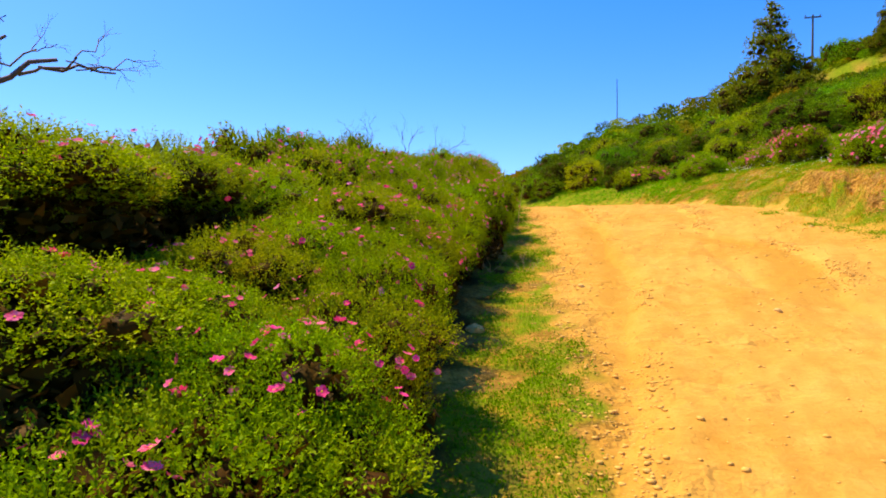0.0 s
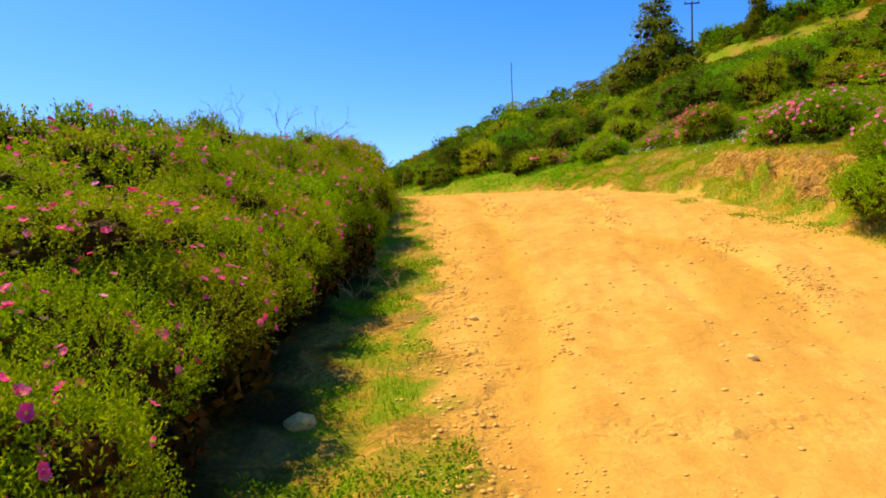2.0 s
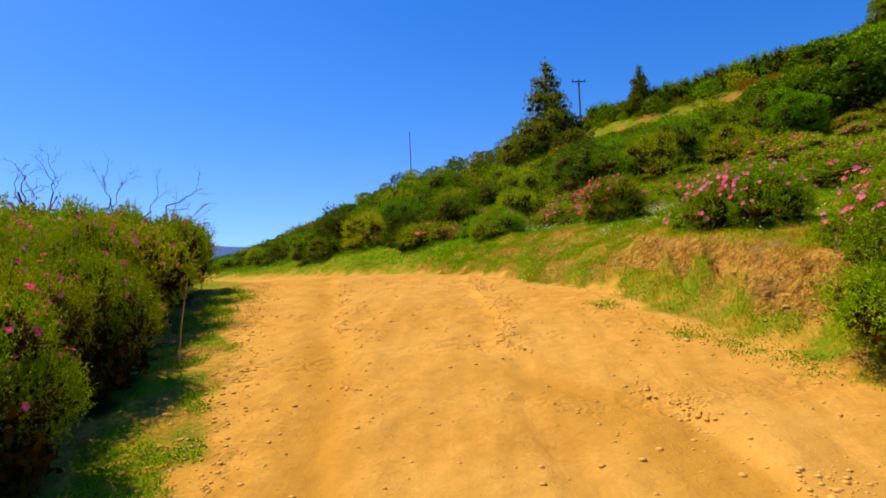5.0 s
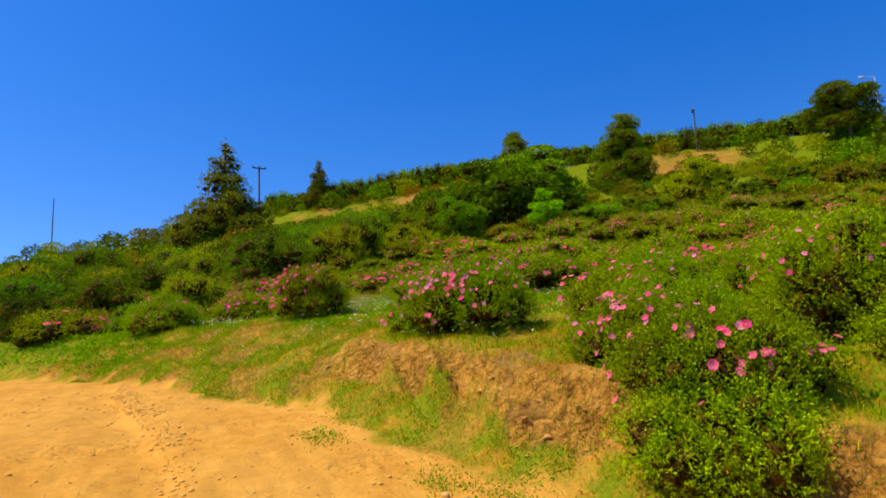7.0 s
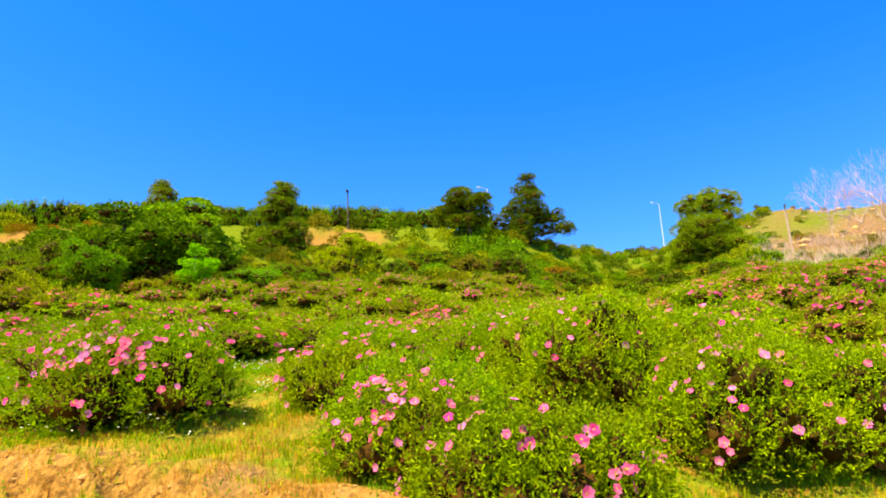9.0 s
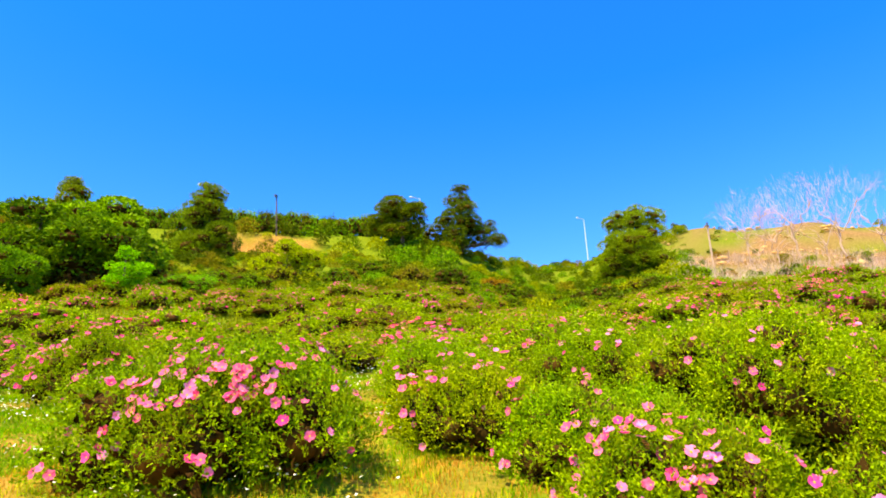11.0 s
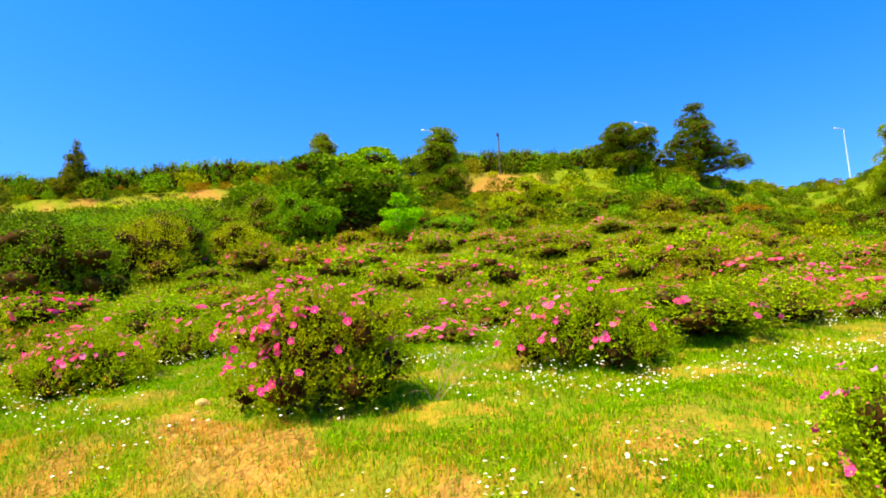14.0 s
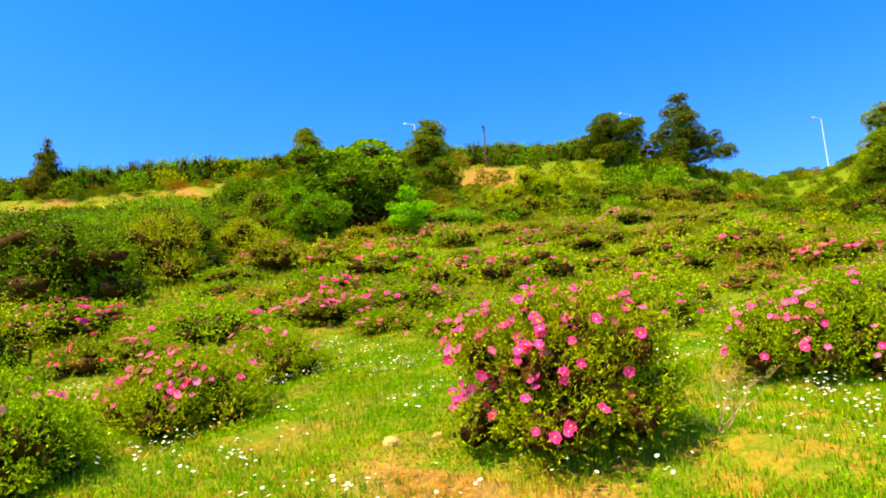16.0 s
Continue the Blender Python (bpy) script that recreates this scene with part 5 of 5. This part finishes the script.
x, y = sown(16, 120000, -2.0, 3.8, 8.0, 18.0, lambda x, y: (1 - step(0.2, 0.7, road_mask(x, y))) * (x > right_edge(y) - 0.1) * (x < right_edge(y) + 2.0) * step(-0.1, 0.5, waves(x, y, 0.8, 29) + 0.25 * (x > right_edge(y) + 0.8)))
blades("lip_grass", 16, x, y, 0.052, 0.0022, STRAW, "dry orange grass along the top of the bank")
x, y = sown(17, 26000, 0.2, 3.4, 7.5, 13.5, lambda x, y: (x > right_edge(y) + 0.1) * (x < right_edge(y) + 1.4) * step(0.25, 0.6, waves(x, y, 0.55, 30)))
blades("bank_tufts", 17, x, y, 0.05, 0.0024, GRASS_MID, "sparse yellowing tufts on the earth bank")
x, y = sown(5, 320000, -14, 52, 5.0, 48.0, lambda x, y: (np.hypot(x + 0.5, y - 12) > 11) * (np.hypot(x, y - 9) > 10) * (np.hypot(x, y - 9) < 46) * step(-0.8, 0.3, waves(x, y, 4, 43)) * (x > right_edge(y) + 1))
k = np.arange(len(x)) % 2 == 0
blades("hill_turf", 12, x[k], y[k], 0.16, 0.015, HILL_GRASS, "green grass between the bushes on the hillside")
x, y = x[~k], y[~k]
blades("hill_grass", 5, x, y, 0.17, 0.014, HILL_GRASS, "tall yellow-green grass on the hillside")


def heath_rule(x, y):
    clearing = (y > 11.9) & (y < 17.0) & (x < 5.6)
    return np.where((x - right_edge(y) > 2.2) & ~clearing, 1.0, 0.0) * step(-0.7, 0.35, waves(x, y, 2.2, 81)) * (np.hypot(x, y - 9) > 4.5)


def far_heath(x, y):
    r, az = np.hypot(x, y - 9), np.degrees(np.arctan2(x, y - 9))
    return heath_rule(x, y) * (r > 15) * (r < np.interp(az, [-16, 10, 30, 60, 70, 104], [24, 28, 34, 44, 50, 50])) * (az > -14) * (az < 104)


for k, (mat, words) in enumerate(((CISTUS_DRY, "low olive heath between the bushes"), (SCRUB[1], "low green undergrowth between the bushes"), (SCRUB[5], "low rust-tinged undergrowth between the bushes"))):
    patchy = lambda x, y, k=k: heath_rule(x, y) * step(-0.2, 0.4, waves(x, y, 3.1, 84 + k)) * (np.hypot(x, y - 9) < 17)
    x, y = sown(21 + k, (75000, 100000, 100000)[k], -4.0, 17.0, 4.0, 26.0, patchy)
    clover("heath", 21 + k, x, y, 0.24, 0.038, mat, words)
    x, y = sown(25 + k, (60000, 70000, 80000)[k], -8.0, 50.0, -3.0, 44.0, lambda x, y, k=k: far_heath(x, y) * step(-0.2, 0.4, waves(x, y, 4.3, 87 + k)))
    clover("heath", 25 + k, x, y, 0.34, 0.072, mat, words)


def daisies():
    rng = np.random.RandomState(9)
    x, y = sown(6, 80000, 0.0, 8.0, 10.5, 20.0, lambda x, y: step(-0.1, 0.8, waves(x, y, 1.7, 51)) * step(-0.5, 0.6, waves(x, y, 0.5, 52)) * 0.42 * (x > right_edge(y) + 0.5) * (1 - bare_mask(x, y)))
    n = len(x)
    a = np.arange(7) * 6.283 / 7
    nor = unit(np.stack([rng.normal(-0.1, 0.3, n), rng.normal(0, 0.3, n), np.ones(n)], 1))
    u = unit(np.cross(nor, [[0.0, 1.0, 0.0]]))
    w = np.cross(nor, u)
    size = 0.0085 * rng.uniform(0.8, 1.3, (n, 1, 1))
    at = np.stack([x, y, height(x, y) + rng.uniform(0.05, 0.14, n)], 1)[:, None]
    ring = at + size * (np.cos(a)[None, :, None] * u[:, None] + np.sin(a)[None, :, None] * w[:, None] + 0.2 * nor[:, None])
    v = np.concatenate([ring, at + size * 0.4 * nor[:, None]], 1).reshape(-1, 3)
    f = (np.arange(n)[:, None, None] * 8 + np.array([(7, k, (k + 1) % 7) for k in range(7)])[None]).reshape(-1, 3)
    tagged(new("daisies", fast_mesh("daisies", v, [f], [WHITE])), "small white daisies scattered in the grass", "flowers", kind="stuff")


daisies()


def rock_mesh(seed, squash=0.7):
    bm = bmesh.new()
    bmesh.ops.create_icosphere(bm, subdivisions=2, radius=1.0)
    for v in bm.verts:
        k = 1 + 0.3 * noise.noise(v.co * 1.3 + Vector((seed * 5.1, 0, 0))) + 0.12 * noise.noise(v.co * 3.5 + Vector((0, seed * 3.3, 0)))
        v.co = Vector((v.co.x * k, v.co.y * k * 0.8, v.co.z * k * squash))
    me = bpy.data.meshes.new("stone")
    bm.to_mesh(me)
    bm.free()
    return me


ROCKS = [rock_mesh(k) for k in range(5)]
for me in ROCKS:
    me.materials.append(STONE)


def stone(x, y, size, label="pale loose stone on the ground", cat="stone"):
    ob = new("stone", ROCKS[int(x * 100 + y * 37) % 5])
    ob.matrix_basis = pose(x, y, float(height(x, y)) + size * 0.1, 0, 0, (x * 911) % 360) @ Matrix.Scale(size, 4)
    return tagged(ob, label, cat, "loose stones")


for x, y, s in ((1.54, 15.95, 0.06), (1.75, 15.8, 0.035), (-1.52, 4.34, 0.075), (-1.02, 5.9, 0.035), (0.55, 5.3, 0.03), (1.3, 9.2, 0.03)):
    stone(x, y, s)


def gravel():
    """Small pebbles and clods, thickest along the ruts and the road's edges."""
    rng = np.random.RandomState(14)
    base = [(np.array([v.co[:] for v in m.vertices]), np.array([p.vertices[:] for p in m.polygons])) for m in [rock_small(k) for k in range(4)]]
    n = 230000
    x, y = rng.uniform(-4.5, 4, n), rng.uniform(1.5, 15, n)
    w = (x - left_edge(y)) / (right_edge(y) - left_edge(y))
    a, b = x - rut_x(y), x - gully_x(y)
    streak = 0.035 + 0.8 * np.exp(-((a - 0.12) / 0.07) ** 2) * step(-0.3, 0.6, waves(x, y, 1.6, 60)) + 1.0 * np.exp(-((b - 0.08) / 0.06) ** 2) * step(-0.5, 0.3, waves(x, y, 1.8, 61)) + 0.8 * np.exp(-((b - 0.14) / 0.16) ** 2) * step(0.25, 0.7, waves(x, y, 1.4, 62)) + 0.4 * np.exp(-((w - 0.03) / 0.05) ** 2)
    streak = streak + 0.12 * np.exp(-((x - 1.15) / 0.22) ** 2 - ((y - 6.1) / 0.35) ** 2) + 0.35 * np.exp(-((x + 0.3) / 0.12) ** 2 - ((y - 3.7) / 0.3) ** 2)
    ok = (w > -0.05) & (w < 1.05) & (rng.uniform(0, 1, n) < streak)
    vs, fs, k = [], [], 0
    zs = height(x[ok], y[ok])
    for px, py, pz in zip(x[ok], y[ok], zs):
        v, f = base[rng.randint(4)]
        s = min(0.022, 0.0058 * math.exp(rng.normal(0, 0.65)))
        a = rng.uniform(0, 6.283)
        q = v * s
        vs.append(np.stack([q[:, 0] * math.cos(a) - q[:, 1] * math.sin(a) + px, q[:, 0] * math.sin(a) + q[:, 1] * math.cos(a) + py, q[:, 2] + pz + s * 0.12], 1))
        fs.append(f + k)
        k += len(v)
    tagged(new("gravel", fast_mesh("gravel", np.concatenate(vs), [np.concatenate(fs)], [PEBBLE])), "loose pebbles and clods strewn over the road", "gravel", kind="stuff")


def rock_small(seed):
    bm = bmesh.new()
    bmesh.ops.create_icosphere(bm, subdivisions=1, radius=1.0)
    rng = np.random.RandomState(seed)
    for v in bm.verts:
        v.co = v.co * rng.uniform(0.7, 1.2)
        v.co.z *= 0.42
    me = bpy.data.meshes.new("pebble")
    bm.to_mesh(me)
    bm.free()
    return me


gravel()


# ---- dry twigs, stalks, dry slope ----
def dry_shrub(seed, x, y, tall, label, spread=0.45):
    rng = np.random.RandomState(seed)
    base = new("dry_shrub")
    for k in range(6):
        way = unit(np.array([rng.normal(0, spread), rng.normal(0, spread), 1.0]))
        v, f = join(*branching(rng, (0, 0, 0), way, tall * rng.uniform(0.4, 0.6), 0.0035, 3, 0.45, 4))
        part("stem", fast_mesh("stem", v, [f], [STRAW_STEM]), base)
    base.matrix_basis = pose(x, y, ground_at(x, y, 0.01))
    return tagged(base, label, "shrub")


STRAW_STEM = plain_material("dry_stem", (0.34, 0.19, 0.05), (0.55, 0.36, 0.14), 30)
dry_shrub(501, 2.45, 14.55, 0.55, "brown dried-out weed in the meadow grass")
dry_shrub(502, -2.05, 6.35, 0.40, "tangle of pale dry twigs under the hedge", 0.9)
dry_shrub(503, -1.75, 6.55, 0.30, "tangle of pale dry twigs under the hedge", 0.9)
stalk = new("dry_stalk")
tube_part("stem", [(0, 0, 0), (0.03, 0.02, 0.35), (0.09, 0.02, 0.72)], [0.006, 0.005, 0.003], STRAW_STEM, stalk, 5)
stalk.matrix_basis = pose(-2.5, 8.95, ground_at(-2.5, 8.95, 0.01))
tagged(stalk, "single tall dry stalk beside the road", "stalk")


def slope_rocks():
    """Pale rocks strewn over the dry slope."""
    rng = np.random.RandomState(88)
    m = rock_small(9)
    v0, f0 = np.array([v.co[:] for v in m.vertices]), np.array([p.vertices[:] for p in m.polygons])
    vs, fs, k = [], [], 0
    for _ in range(260):
        az, r = math.radians(rng.uniform(82, 103)), rng.uniform(55, 98)
        x, y, s = r * math.sin(az), 9 + r * math.cos(az), 0.22 * math.exp(rng.normal(0, 0.5))
        vs.append(v0 * s * rng.uniform(0.7, 1.3, 3) + (x, y, float(height(x, y)) + 0.1 * s))
        fs.append(f0 + k)
        k += len(v0)
    tagged(new("slope_rocks", fast_mesh("slope_rocks", np.concatenate(vs), [np.concatenate(fs)], [STONE])), "pale rocks strewn over the dry slope", "rocks", kind="stuff")


slope_rocks()


def dry_brush():
    """Tangled dry stems standing all over the stony slope."""
    rng = np.random.RandomState(91)
    n = 9000
    az, r = np.radians(rng.uniform(85.5, 104, n)), rng.uniform(42, 72, n)
    xs, ys = r * np.sin(az), 9 + r * np.cos(az)
    ok = rng.uniform(0, 1, n) < step(-0.5, 0.5, waves(xs, ys, 6, 92))
    blades("dry_brush", 92, xs[ok], ys[ok], 0.9, 0.016, PALE_WOOD, "tangled pale dry stems on the stony slope", "brush")


dry_brush()
for k, (az, r, tall) in enumerate(((84.2, 101, 2.6), (86.6, 100, 2.2))):
    x, y = r * math.sin(math.radians(az)), 9 + r * math.cos(math.radians(az))
    stand(tree("pine_tree", 320 + k, 3.4, puffs(30 + k, [(0, 0, 2.6, 1.3), (-1.0, 0, 1.7, 1.1), (1.1, 0, 1.6, 1.1)], 7), 2500, 0.26, 0.24, PINE, BARK, 0.12, 1.0, 0.3, 0.6), "small dark pine on the skyline", x, y, ground_at(x, y) + tall, 3.4)

# ---- broken ledges and clods in the bank's face ----
def ledge_mesh(seed):
    """An angular lump of packed earth: the hull of a few scattered points."""
    rng = np.random.RandomState(seed)
    bm = bmesh.new()
    for p in unit(rng.normal(0, 1, (15, 3))) * rng.uniform(0.75, 1.1, (15, 1)) * (1.0, 0.72, 0.5):
        bm.verts.new(p)
    hull = bmesh.ops.convex_hull(bm, input=bm.verts[:])
    bmesh.ops.delete(bm, geom=[g for g in hull["geom_interior"] if isinstance(g, bmesh.types.BMVert)], context="VERTS")
    me = bpy.data.meshes.new("clod")
    bm.to_mesh(me)
    bm.free()
    me.materials.append(CLOD)
    return me


CLODS = [ledge_mesh(20 + k) for k in range(8)]
clod_rng = np.random.RandomState(31)
clod_count = 0
for k in range(2000):
    y = clod_rng.uniform(6.6, 12.6)
    x = float(right_edge(y)) + clod_rng.uniform(0.02, 0.85)
    if clod_count == 260 or bare_mask(np.array(x), np.array(y)) < 0.6:
        continue
    clod_count += 1
    size = min(0.065, 0.022 * math.exp(clod_rng.normal(0, 0.6)))
    ob = part("clod", CLODS[k % 8], SHEETS["ground_bank"])
    ob.matrix_basis = pose(x, y, float(height(x, y)) - size * 0.42, clod_rng.uniform(-25, 25), clod_rng.uniform(-25, 25), -20 + clod_rng.uniform(-50, 50)) @ Matrix.Scale(size, 4)
